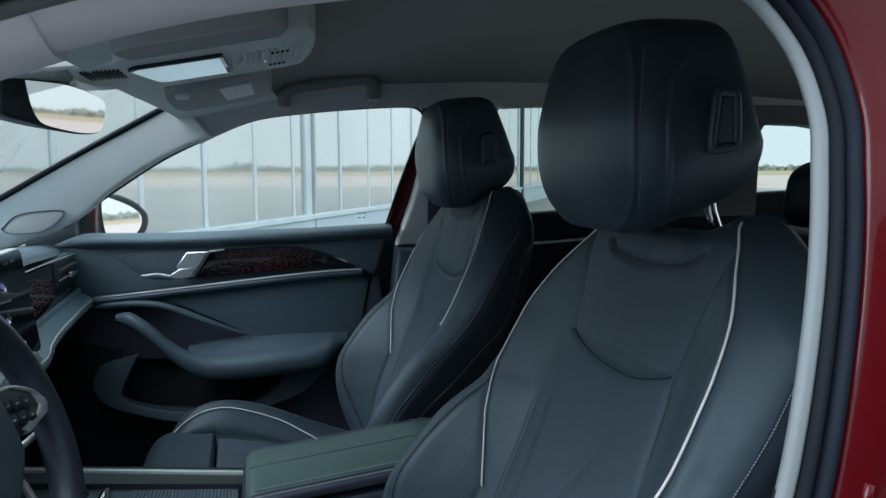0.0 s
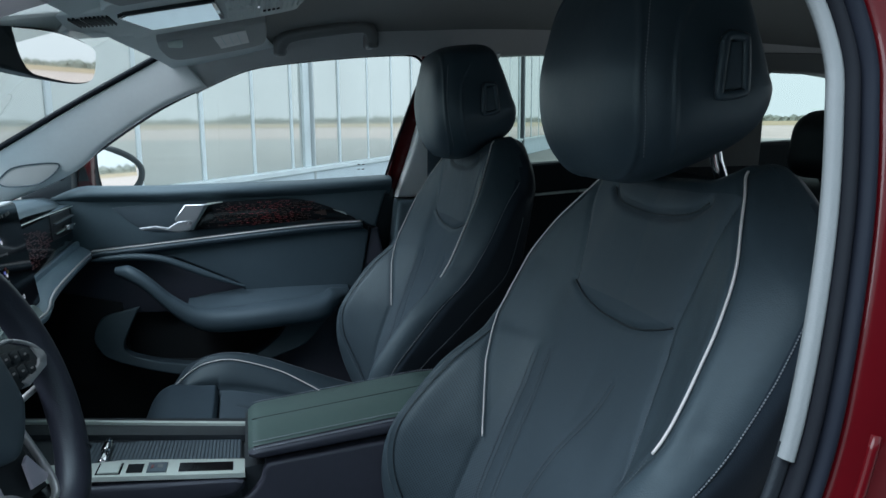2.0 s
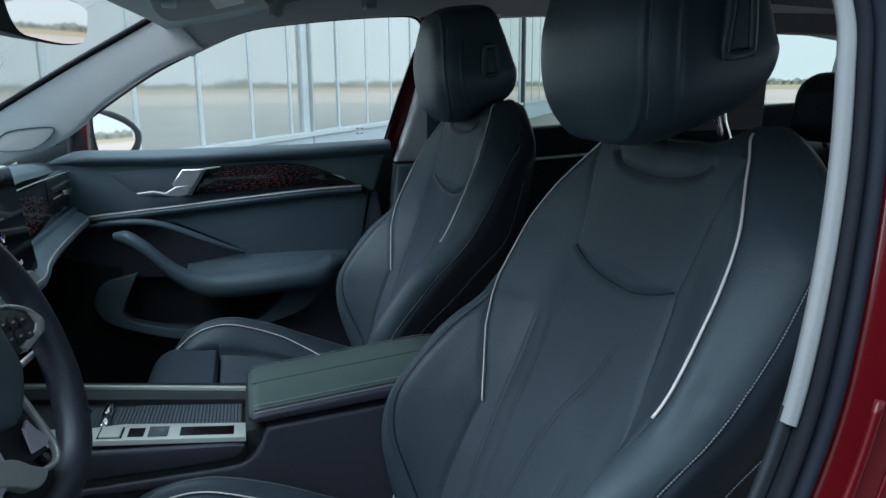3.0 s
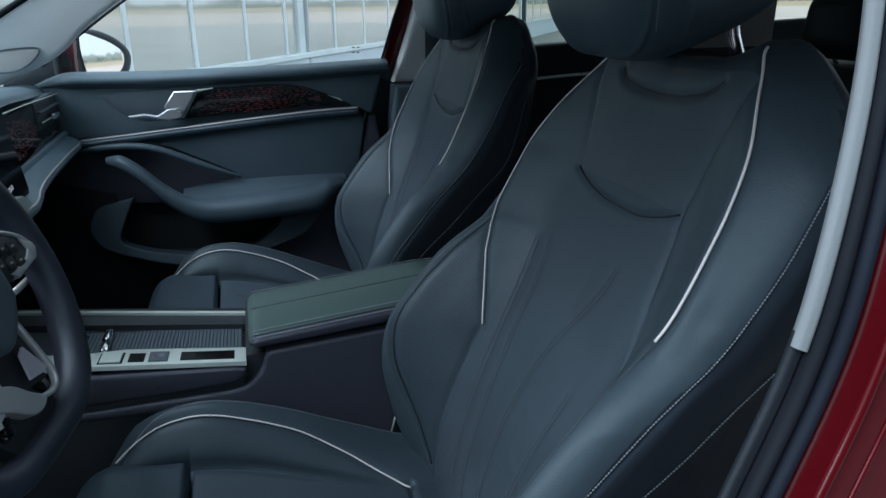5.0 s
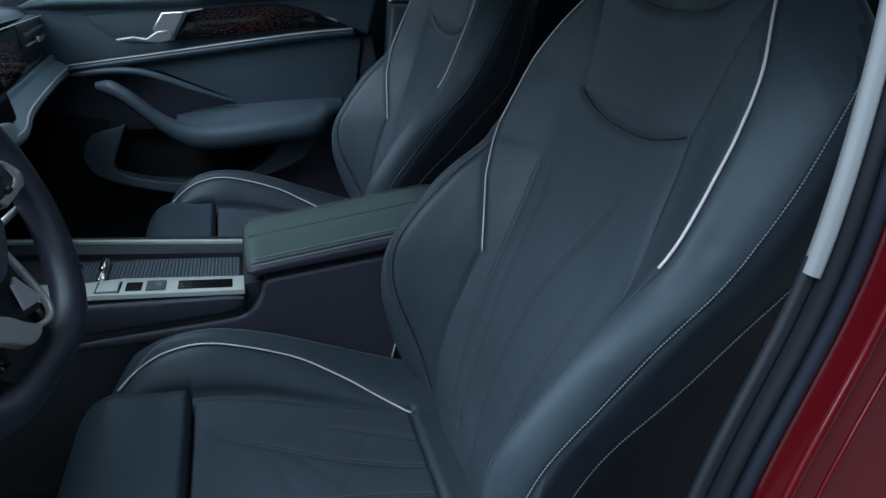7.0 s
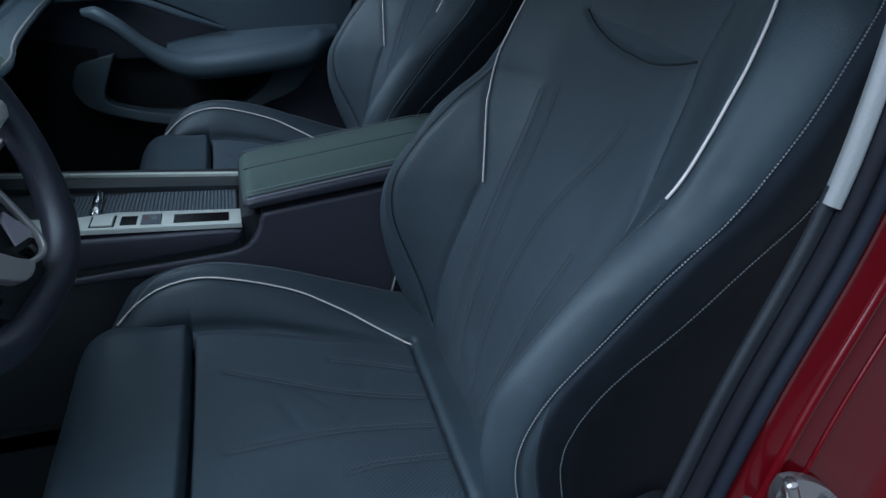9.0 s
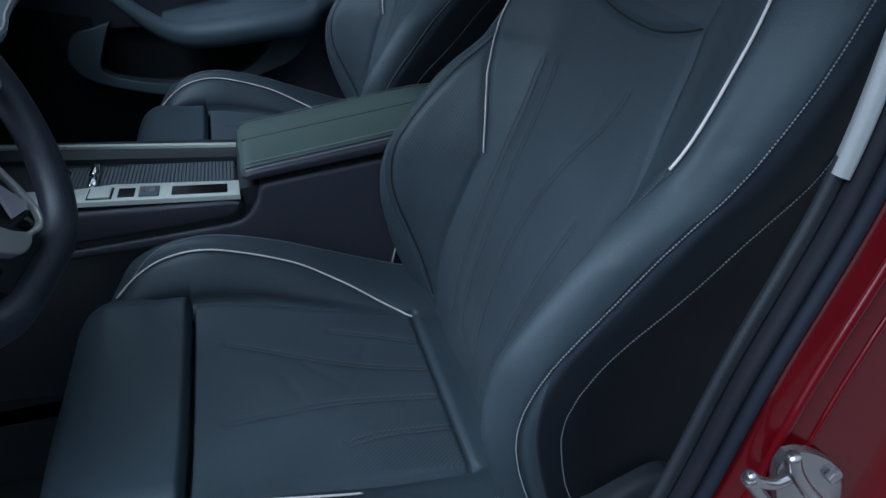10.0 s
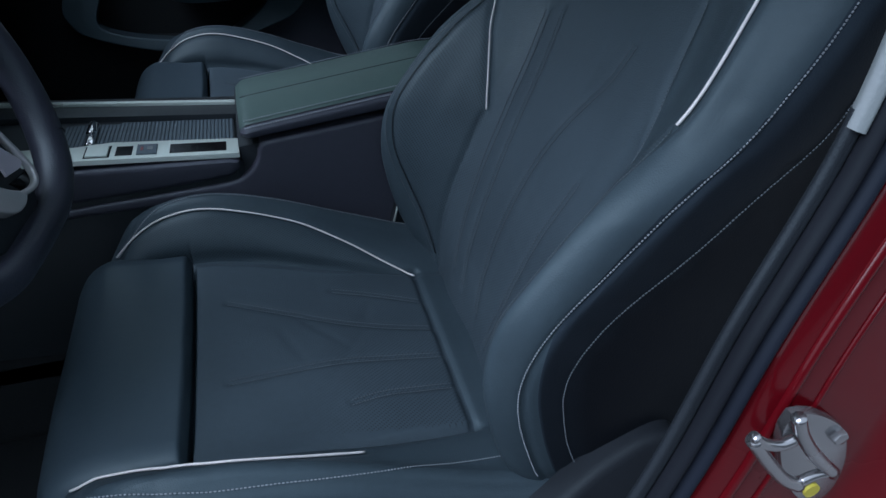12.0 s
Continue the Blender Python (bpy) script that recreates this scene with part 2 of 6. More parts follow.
def smooth_path(pts, n=12):
    """A smooth line through pts (Catmull-Rom)."""
    P = np.asarray(pts, float)
    P = np.vstack([2 * P[0] - P[1], P, 2 * P[-1] - P[-2]])
    a, b, c, d = (P[k:len(P) - 3 + k, None] for k in range(4))
    t = (np.arange(n) / n)[None, :, None]
    out = .5 * (2 * b + (c - a) * t + (2 * a - 5 * b + 4 * c - d) * t**2 + (3 * b - a - 3 * c + d) * t**3)
    return np.vstack([out.reshape(-1, P.shape[1]), P[-2:-1]])


def curve(xs, ys):
    """A smooth function through the pairs (x, y)."""
    p = smooth_path(np.stack([xs, ys], 1), 16)
    return lambda x: np.interp(x, p[:, 0], p[:, 1])


def even(path, step):
    """Points at even steps along a line."""
    path = np.asarray(path, float)
    d = np.concatenate([[0], np.cumsum(np.linalg.norm(np.diff(path, axis=0), axis=1))])
    n = max(2, int(round(d[-1] / step)) + 1)
    s = np.linspace(0, d[-1], n)
    return np.stack([np.interp(s, d, path[:, k]) for k in range(path.shape[1])], 1)


def frames_along(path, up):
    t = np.gradient(path, axis=0)
    t /= np.linalg.norm(t, axis=1)[:, None] + 1e-12
    up = np.broadcast_to(np.asarray(up, float), path.shape)
    s = np.cross(t, up)
    s /= np.linalg.norm(s, axis=1)[:, None] + 1e-12
    return t, s, np.cross(s, t)


def sweep(name, path, section, mat, parent=None, label="", up=(0, 0, 1), closed=True, caps=True, smooth=True, taper=None):
    """A section of (side, up) pairs carried along a line."""
    path, section = np.asarray(path, float), np.asarray(section, float)
    _, s, u = frames_along(path, up)
    n, m = len(path), len(section)
    k = np.ones(n) if taper is None else np.asarray(taper)
    V = path[:, None] + k[:, None, None] * (section[None, :, :1] * s[:, None] + section[None, :, 1:] * u[:, None])
    faces = grid_faces(n, m, closed)
    if closed and caps:
        faces += [tuple(range(m))[::-1], tuple((n - 1) * m + j for j in range(m))]
    return mesh(name, V.reshape(-1, 3), faces, mat, parent, label, smooth)


def circle(r, n=8, squash=1.0):
    a = np.arange(n) * 2 * np.pi / n
    return np.stack([np.cos(a) * r, np.sin(a) * r * squash], 1)


def tube(name, path, r, mat, parent=None, label="", n=8, **kw):
    return sweep(name, path, circle(r, n), mat, parent, label, **kw)


def rounded_rect(w, h, r, n=4):
    out = []
    for cx, cy, a0 in ((w / 2 - r, h / 2 - r, 0), (-w / 2 + r, h / 2 - r, 90), (-w / 2 + r, -h / 2 + r, 180), (w / 2 - r, -h / 2 + r, 270)):
        for i in range(n + 1):
            a = radians(a0 + 90 * i / n)
            out.append((cx + r * math.cos(a), cy + r * math.sin(a)))
    return np.array(out)


def stitches(name, path, normal, mat, parent, length=0.0024, gap=0.0010, r=0.00045, lift=0.0005):
    """A row of single stitches along a line that lies on a surface."""
    p = even(path, length + gap)
    nn = np.broadcast_to(np.asarray(normal, float), np.asarray(path).shape)
    nn = np.stack([np.interp(np.linspace(0, 1, len(p)), np.linspace(0, 1, len(path)), nn[:, k]) for k in range(3)], 1)
    t, s, u = frames_along(p, nn)
    V, Fc = [], []
    for i in range(len(p) - 1):
        b = len(V)
        c = p[i] + u[i] * lift
        for e, k in ((-.5, .55), (-.25, 1), (.25, 1), (.5, .55)):
            for a in ((-1, -.6), (-1, .7), (1, .7), (1, -.6)):
                V.append(c + t[i] * length * e + s[i] * a[0] * r * k + u[i] * a[1] * r * k)
        for q in range(3):
            for j in range(4):
                Fc.append((b + q * 4 + j, b + q * 4 + (j + 1) % 4, b + q * 4 + 4 + (j + 1) % 4, b + q * 4 + 4 + j))
        Fc += [(b + 3, b + 2, b + 1, b), (b + 12, b + 13, b + 14, b + 15)]
    return mesh(name, V, Fc, mat, parent, smooth=True)


def to_lines(P, lines):
    """The least distance of the points P (n, 2) from the polylines."""
    best = np.full(len(P), 9.0)
    for line in lines:
        line = np.asarray(line)
        for a, b in zip(line[:-1], line[1:]):
            ab = b - a
            t = np.clip(((P - a) @ ab) / (ab @ ab + 1e-12), 0, 1)
            best = np.minimum(best, np.linalg.norm(P - a - t[:, None] * ab, axis=1))
    return best


def inside(P, poly):
    poly = np.asarray(poly, float)
    res = np.zeros(len(P), bool)
    for a, b in zip(poly, np.roll(poly, -1, axis=0)):
        cross = (a[1] > P[:, 1]) != (b[1] > P[:, 1])
        x = (b[0] - a[0]) * (P[:, 1] - a[1]) / (b[1] - a[1] + 1e-12) + a[0]
        res ^= cross & (P[:, 0] < x)
    return res


def slab(name, outline, at, mat, parent=None, label="", bevel=0.004, thick=0.02, holes=(), seg=2):
    """A plate with rounded edges. outline: (a, b) pairs; at(a, b, c): their place, c metres deep below the face."""
    bm = bmesh.new()
    vs = [bm.verts.new((a, b, 0)) for a, b in outline]
    f = bm.faces.new(vs)
    r = bmesh.ops.extrude_face_region(bm, geom=[f])
    top = [v for v in r["geom"] if isinstance(v, bmesh.types.BMVert)]
    for v in top:
        v.co.z = -thick
    bmesh.ops.recalc_face_normals(bm, faces=bm.faces)
    if bevel:
        rim = [e for e in bm.edges if abs(e.verts[0].co.z) < 1e-9 and abs(e.verts[1].co.z) < 1e-9]
        bmesh.ops.bevel(bm, geom=rim, offset=bevel, segments=seg, profile=0.6, affect="EDGES", clamp_overlap=True)
    for v in bm.verts:
        v.co = Vector(at(v.co.x, v.co.y, -v.co.z))
    bmesh.ops.recalc_face_normals(bm, faces=bm.faces)
    bmesh.ops.triangulate(bm, faces=[f for f in bm.faces if len(f.verts) > 4])
    for f in bm.faces:
        f.smooth = True
    ob = part(name, bm, mat, parent, label)
    ob.data.set_sharp_from_angle(angle=radians(38))
    return ob


def block(name, lo, hi, mat, parent=None, label="", bevel=0.004, seg=2, turn=None, taper=None):
    """A box with rounded edges; taper draws its top in, turn is a matrix."""
    bm = bmesh.new()
    bmesh.ops.create_cube(bm, size=1)
    lo, hi = Vector(lo), Vector(hi)
    for v in bm.verts:
        if taper and v.co.z > 0:
            v.co.x *= taper[0]
            v.co.y *= taper[1]
        v.co = Vector(((lo[k] + hi[k]) / 2 + v.co[k] * (hi[k] - lo[k]) for k in range(3)))
    if bevel:
        bmesh.ops.bevel(bm, geom=bm.edges[:], offset=bevel, segments=seg, profile=0.5, affect="EDGES", clamp_overlap=True)
    if turn is not None:
        bmesh.ops.transform(bm, matrix=turn, verts=bm.verts)
    for f in bm.faces:
        f.smooth = True
    ob = part(name, bm, mat, parent, label)
    ob.data.set_sharp_from_angle(angle=radians(35))
    return ob


def thing(name, label, category, at=(0, 0, 0), group="", kind=""):
    ob = new(name)
    ob.empty_display_size = 0.05
    ob.location = at
    return tagged(ob, label, category, group, kind)


# ---- front seats ----
BZ = [.50, .54, .58, .635, .69, .745, .79, .85, .90, .98, 1.05, 1.10, 1.125, 1.14]
back_mid = curve(BZ, [.212, .221, .233, .255, .278, .302, .322, .352, .376, .408, .430, .447, .461, .490])
back_edge = curve(BZ, [.218, .206, .190, .177, .172, .183, .213, .266, .323, .376, .418, .450, .468, .492])
back_rear = curve([.50, .80, 1.05, 1.10, 1.125, 1.14], [.375, .455, .525, .533, .528, .510])
back_half = curve(BZ, [.225, .235, .243, .247, .248, .248, .248, .248, .248, .246, .232, .196, .150, .085])
FRONT = 24 * 5
crest_y = curve([.84, .885, .908, .966, 1.003, 1.047, 1.088, 1.110, 1.126, 1.15], [.214, .214, .218, .208, .200, .183, .152, .135, .118, .08])
# how far behind the bolster's front its two stitched side seams run
rim_seam = curve([.48, .60, .69, .75, .80, .90, 1.0, 1.15], [.021, .018, .017, .027, .036, .043, .046, .042])
hide_seam = curve([.48, .60, .69, .75, .80, .86, .95, 1.15], [.058, .057, .058, .079, .105, .118, .122, .110])


def back_ring(z):
    """Half a level section of the backrest, from the middle of its front to the middle of its rear: rows (y, x)."""
    m, e, r, w = back_mid(z), back_edge(z), back_rear(z), back_half(z)
    b, c, up = m - e, float(crest_y(z)), float(np.clip((z - .84) / .08, 0, 1))
    k = [(0, m), (.35 * w, m - .004), (.56 * w, m - .10 * b), (.76 * w, m - .60 * b), (.91 * w, e - .006), (w, e + .008),
         (w + .006, e + .05 * min(1, (r - e) / .12)), (w + .002, e + .62 * (r - e)), (w - .02, r - .012), (.6 * w, r), (0, r)]
    # at the shoulders the piping runs along the crest, and the leather falls back outside it
    top = [(0, m), (.40 * c, m - .003), (.65 * c, m - .14 * b), (.85 * c, m - .62 * b), (c, e), (c + .5 * (w - c), e + .016),
           (w, e + min(.046, .4 * (r - e))), (w + .003, e + .66 * (r - e)), (w - .02, r - .012), (.6 * w, r), (0, r)]
    return smooth_path(np.array(k) * (1 - up) + np.array(top) * up, 24)


RINGS = {}


def back_front(y, z):
    key = round(float(z), 4)
    if key not in RINGS:
        RINGS[key] = back_ring(key)[:FRONT]
    p = RINGS[key]
    return np.interp(abs(y), p[:, 0], p[:, 1])


def back_line(pts, lift=0.0, n=10):
    """A line on the backrest's front from (y, z) pairs, and the way out of the surface along it."""
    q = smooth_path(pts, n)
    e = .004
    P, N = [], []
    for y, z in q:
        x = back_front(y, z)
        gy = (back_front(y + e, z) - back_front(y - e, z)) / (2 * e)
        gz = (back_front(y, min(z + e, 1.138)) - back_front(y, z - e)) / (2 * e)
        nn = np.array([-1, gy, gz]) / math.sqrt(1 + gy * gy + gz * gz)
        P.append(np.array([x, y, z]) + nn * lift)
        N.append(nn)
    return np.array(P), np.array(N)


def mirrored(line):
    return [(-a, b) for a, b in line]


PIPE_OUT = [(.118, 1.127), (.135, 1.110), (.152, 1.088), (.183, 1.047), (.200, 1.003), (.208, .966), (.213, .935), (.2155, .912), (.2155, .899)]
PIPE_IN = [(.118, 1.127), (.152, 1.088), (.183, 1.047), (.200, 1.003), (.208, .966), (.213, .935), (.212, .905), (.190, .862), (.167, .810), (.150, .762)]
SEAM_LOW_IN = [(.150, .762), (.154, .700), (.158, .640), (.158, .580), (.152, .520)]
SEAM_LOW_OUT = [(.2155, .899), (.210, .874), (.190, .838), (.172, .790), (.160, .740), (.156, .690), (.154, .610), (.150, .520)]
CHEVRON = [(.114, .975), (.100, .969), (.078, .9615), (.050, .956), (.022, .9535), (-.022, .9535), (-.055, .958), (-.082, .965), (-.106, .973)]
SIDE_UP = [(.110, .974), (.116, 1.008), (.124, 1.048), (.132, 1.080), (.137, 1.105)]
SIDE_DOWN = [(.110, .974), (.116, .945), (.119, .915), (.124, .885), (.138, .850), (.154, .812)]
COLLAR = [(.094, 1.096), (.078, 1.084), (.045, 1.077), (0, 1.074), (-.045, 1.077), (-.078, 1.084), (-.094, 1.096)]
FLANK = [(.209, .892), (.216, .855), (.221, .813), (.222, .775), (.219, .735), (.213, .690), (.198, .630), (.178, .580), (.162, .550)]
FAN = [[(.139, .879), (.132, .827), (.128, .764), (.127, .695), (.119, .626), (.095, .572)],
       [(.112, .886), (.099, .831), (.094, .77), (.090, .706), (.079, .625), (.056, .568)],
       [(-.046, .897), (-.033, .858), (.001, .802), (.023, .738), (.029, .669), (.020, .608), (.004, .565)],
       [(-.075, .774), (-.067, .745), (-.056, .705), (-.050, .652), (-.049, .608), (-.046, .555)]]

cush_top = curve([-.282, -.274, -.262, -.240, -.20, -.125, 0, .165, .20, .26], [.475, .520, .552, .572, .582, .580, .564, .533, .527, .520])
cush_bolster = curve([-.282, -.25, -.22, -.18, -.14, -.08, 0, .08, .17, .26], [0, .004, .020, .048, .066, .073, .061, .041, .022, .018])


def cush_ring(x):
    """Half a cross-section of the cushion: rows (y, z) from its middle to the foot of its side."""
    t, h = cush_top(x), cush_bolster(x)
    w = .262 - .07 * max(0, (-.20 - x) / .082) ** 2
    q = w / .262
    iw = q * np.interp(x, [-.06, .17], [.174, .146])
    e = .011 * min(1, max(0, (.03 - x) / .12))
    k = [(0, t + .003), (.6 * iw, t + .002 + .3 * e), (.9 * iw, t + e), (iw, t - .001 + .02 * h + e), (.55 * iw + .45 * .214 * q, t + .55 * h), (.214 * q, t + .88 * h), (.234 * q, t + h + .005 * min(1, h / .03)),
         (.254 * q, t + h - .013), (w, t + h - .055), (w + .002, t + .3 * h - .085), (w - .012, .43)]
    return smooth_path(k, 14)


def cush_at(x, y):
    p = cush_ring(x)[:14 * 8]
    return np.interp(abs(y), p[:, 0], p[:, 1])


def cush_line(pts, lift=0.0, n=10):
    q = smooth_path(pts, n)
    e = .004
    P, N = [], []
    for x, y in q:
        z = cush_at(x, y)
        gx = (cush_at(x + e, y) - cush_at(x - e, y)) / (2 * e)
        gy = (cush_at(x, y + e) - cush_at(x, y - e)) / (2 * e)
        nn = np.array([-gx, -gy, 1]) / math.sqrt(1 + gx * gx + gy * gy)
        P.append(np.array([x, y, z]) + nn * lift)
        N.append(nn)
    return np.array(P), np.array(N)


CPIPE = [(-.214, .203), (-.197, .209), (-.173, .213), (-.143, .215), (-.114, .216), (-.085, .215), (-.056, .213), (-.013, .210), (.031, .204), (.074, .189), (.110, .172), (.146, .152), (.164, .136)]
CPIPE_NEAR = [(-.212, -.188), (-.205, -.190), (-.188, -.191), (-.165, -.194), (-.1285, -.202), (-.0765, -.2145), (-.03, -.212), (.018, -.204), (.042, -.198)]
CTOP = [(-.21, .212), (-.17, .232), (-.12, .243), (-.05, .246), (.04, .246), (.13, .246), (.22, .246)]
CSIDE = [(-.235, .166), (-.19, .173), (-.12, .174), (-.06, .174), (.0, .168), (.10, .154), (.166, .145)]
CREAR = [(.166, .145), (.165, .10), (.165, 0), (.165, -.10), (.166, -.145)]
CFAN = [[(-.078, .087), (-.017, .063), (.045, .040), (.10, .027), (.158, .020)], [(-.080, -.053), (-.025, -.044), (.038, -.033), (.10, -.031), (.158, -.031)],
        [(.050, .104), (.099, .093), (.158, .076)], [(.044, -.098), (.079, -.088), (.118, -.085), (.158, -.083)]]
GAP_X = -.1195


def displaced(V, rows, cols, depth):
    """Moves grid points in along the surface's normal by depth."""
    G = V.reshape(rows, cols, 3)
    nn = np.cross(np.gradient(G, axis=1), np.gradient(G, axis=0))
    nn /= np.linalg.norm(nn, axis=2)[..., None] + 1e-12
    return V - (nn * np.asarray(depth).reshape(rows, cols)[..., None]).reshape(-1, 3)


def groups(name_of, V, faces, which, mats, parent, uv, perf):
    """Splits a mesh into parts by the number that which gives each face."""
    faces = np.asarray(faces)
    for k in sorted(set(which)):
        fs = faces[which == k]
        used, inv = np.unique(fs, return_inverse=True)
        mesh(name_of[k], V[used], inv.reshape(fs.shape), mats[k], parent, uv=uv[used], perf=perf[used])


def settle(P):
    """Lets the shoulders fall away outside the piping and the top dip under the headrest."""
    P = np.array(P, float)
    up = np.clip((P[:, 2] - 1.0) / .135, 0, 1) ** 1.3
    a = np.abs(P[:, 1])
    back = np.clip((P[:, 0] - .44) / .05, 0, 1)
    side = np.clip((a - .125) / .10, 0, 1.2) ** 1.2
    dip = 1 / (1 + np.exp((a - .085) / .010))
    P[:, 1] += .027 * np.clip((P[:, 1] - .06) / .14, 0, 1) * np.clip((P[:, 2] - .89) / .10, 0, 1)
    P[:, 2] -= up * (.070 * side * (.30 + .70 * back) + .034 * dip * back)
    return P


def build_backrest(parent, tilt):
    zs = np.concatenate([np.linspace(.50, 1.06, 190), 1.06 + .0799 * np.sin(np.linspace(0, np.pi / 2, 34))[1:]])
    rows = []
    for z in zs:
        p = back_ring(z)
        d = np.concatenate([[0], np.cumsum(np.hypot(*np.diff(p, axis=0).T))])
        s = np.interp(np.concatenate([np.linspace(0, d[FRONT + 24], 110), np.linspace(d[FRONT + 24], d[-1], 30)[1:]]), d, np.arange(len(d)))
        h = np.stack([np.interp(s, np.arange(len(d)), p[:, k]) for k in (0, 1)], 1)
        full = np.vstack([h, np.stack([-h[::-1, 0], h[::-1, 1]], 1)[1:-1]])
        full = np.vstack([full[139:], full[:139]])
        rows.append(np.stack([full[:, 1], full[:, 0], np.full(len(full), z)], 1))
    R, C = len(rows), len(rows[0])
    V = np.array(rows).reshape(-1, 3)
    yz = V[:, 1:3].copy()
    lim = []
    for z, row in zip(zs, rows):
        p = back_ring(z)[:FRONT]
        lim.append(row[:, 0] < np.interp(np.abs(row[:, 1]), p[:, 0], p[:, 1]) + .03)
    front = np.concatenate(lim)
    lines = [smooth_path(mirrored(PIPE_OUT)), smooth_path(PIPE_IN), smooth_path(SEAM_LOW_IN), smooth_path(mirrored(SEAM_LOW_OUT)), smooth_path(CHEVRON),
             smooth_path(SIDE_UP), smooth_path(mirrored(SIDE_UP)), smooth_path(CHEVRON), smooth_path(mirrored(SIDE_DOWN)), smooth_path(COLLAR),
             smooth_path(FLANK), smooth_path(mirrored(FLANK))]
    deep = .0030 * np.exp(-(to_lines(yz, lines) / .0042) ** 2)
    deep += .0008 * np.exp(-(to_lines(yz, [lines[4]]) / .0030) ** 2)
    fan = [smooth_path(f) for f in FAN]
    deep += .0017 * np.exp(-(to_lines(yz, fan) / .0055) ** 2)
    deep += .0034 * np.exp(-(to_lines(yz, [lines[9]]) / .0045) ** 2)
    deep = np.where(front, deep, 0)
    # the stitched edge of the bolsters and the seam behind it
    rim = np.abs(np.abs(yz[:, 0]) - back_half(yz[:, 1]))
    dx = V[:, 0] - back_edge(yz[:, 1])
    deep += np.where(yz[:, 1] < 1.06, .0022 * np.exp(-((dx - rim_seam(yz[:, 1]) - .005) / .0035) ** 2) * (rim < .02), 0)
    deep += np.where(yz[:, 1] < 1.02, .0022 * np.exp(-((dx - hide_seam(yz[:, 1]) - .005) / .0035) ** 2) * (rim < .02), 0)
    # creases in the lower insert
    for y0, z0, a in ((.02, .60, .0011), (-.05, .66, .0009), (.06, .57, .001), (-.02, .72, .0006)):
        deep += a * np.exp(-((yz[:, 1] - z0 - .25 * (yz[:, 0] - y0)) / .008) ** 2 - ((yz[:, 0] - y0) / .05) ** 2) * front
    V = settle(displaced(V, R, C, -deep))
    insert = np.vstack([smooth_path(SIDE_DOWN), smooth_path(SEAM_LOW_IN)[8:], smooth_path(mirrored(SEAM_LOW_OUT))[::-1][:-20], smooth_path(mirrored(SIDE_DOWN))[::-1]])
    flank = np.vstack([smooth_path(FLANK), smooth_path(SEAM_LOW_IN)[::-1], smooth_path(PIPE_IN)[::-1][:36]])
    inn = inside(yz, insert) & front
    fl = (inside(yz, flank) | inside(yz * [-1, 1], flank)) & front
    perf = np.where(fl, 1.0, inn * np.clip((.80 - yz[:, 1]) / .12, 0, 1))
    G = V.reshape(R, C, 3)
    run = np.concatenate([np.zeros((R, 1)), np.cumsum(np.linalg.norm(np.diff(G, axis=1), axis=2), axis=1)], 1)
    run -= run[:, 138:139]
    rise = np.concatenate([np.zeros((1, C)), np.cumsum(np.linalg.norm(np.diff(G, axis=0), axis=2), axis=0)], 0)
    uv = np.stack([run.ravel(), np.where(np.abs(run) < .13, rise[:, 138:139], rise).ravel()], 1)
    faces = grid_faces(R, C, True)
    fa = np.array(faces)
    cen = yz[fa].mean(1)
    frontf = front[fa].all(1)
    inf = inside(cen, insert) & frontf
    upper = inside(cen, np.vstack([smooth_path(CHEVRON), smooth_path(mirrored(SIDE_UP)), smooth_path(SIDE_UP)[::-1]])) & frontf
    which = np.where(inf, 1, np.where(upper, 2, np.where(frontf & (cen[:, 0] < 0), 3, np.where(frontf, 4, 0))))
    hub = new("backrest")
    hub.parent = parent
    names = {0: "back_shell", 1: "backrest_insert", 2: "shoulder_panel", 3: "side_bolster", 4: "side_bolster"}
    # painted shade on the backrest's outer side, deeper behind each seam
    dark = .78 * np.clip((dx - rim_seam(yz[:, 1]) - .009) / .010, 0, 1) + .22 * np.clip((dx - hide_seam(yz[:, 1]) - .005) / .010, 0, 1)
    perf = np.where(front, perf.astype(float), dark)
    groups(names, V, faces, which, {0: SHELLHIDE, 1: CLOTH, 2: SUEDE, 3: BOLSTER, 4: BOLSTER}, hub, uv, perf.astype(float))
    mesh("top_cap", V[(R - 1) * C:], [tuple(range(C))], LEATHER, hub)
    for k, line in (("o", mirrored(PIPE_OUT)), ("i", PIPE_IN)):
        P, N = back_line(line, .0006)
        P = even(settle(P), .004)
        tube("piping", P, .0014 if k == "o" else .0010, PIPING, hub, "white leather piping", up=(0, 1, 0))
    for line in (CHEVRON, COLLAR, FLANK, mirrored(SEAM_LOW_OUT[2:])):
        P, N = back_line(line, -.0022 if line is CHEVRON else -.0012)
        tube("seam", even(settle(P), .004), .0010 if line is CHEVRON else .0007, HARD, hub, up=(0, 1, 0), n=6)
    for f in FAN:
        for off in (-.0035, .0035):
            q = np.asarray(f) + [off, 0]
            P, N = back_line(q, -.0006)
            stitches("stitching", P, N, DIMTHREAD, hub)
    for line in (mirrored(SIDE_DOWN),):
        P, N = back_line(np.asarray(line) + [.004 * np.sign(line[0][0]), 0], 0)
        stitches("stitching", P, N, DIMTHREAD, hub)
    for sgn in (1, -1):
        P, N = back_line([(sgn * (a + .006), b + .002) for a, b in FLANK], -.0004)
        stitches("stitching", P, N, DIMTHREAD, hub)
    # pale stitches on both edge seams of each bolster
    z = np.linspace(.565, 1.085, 130)
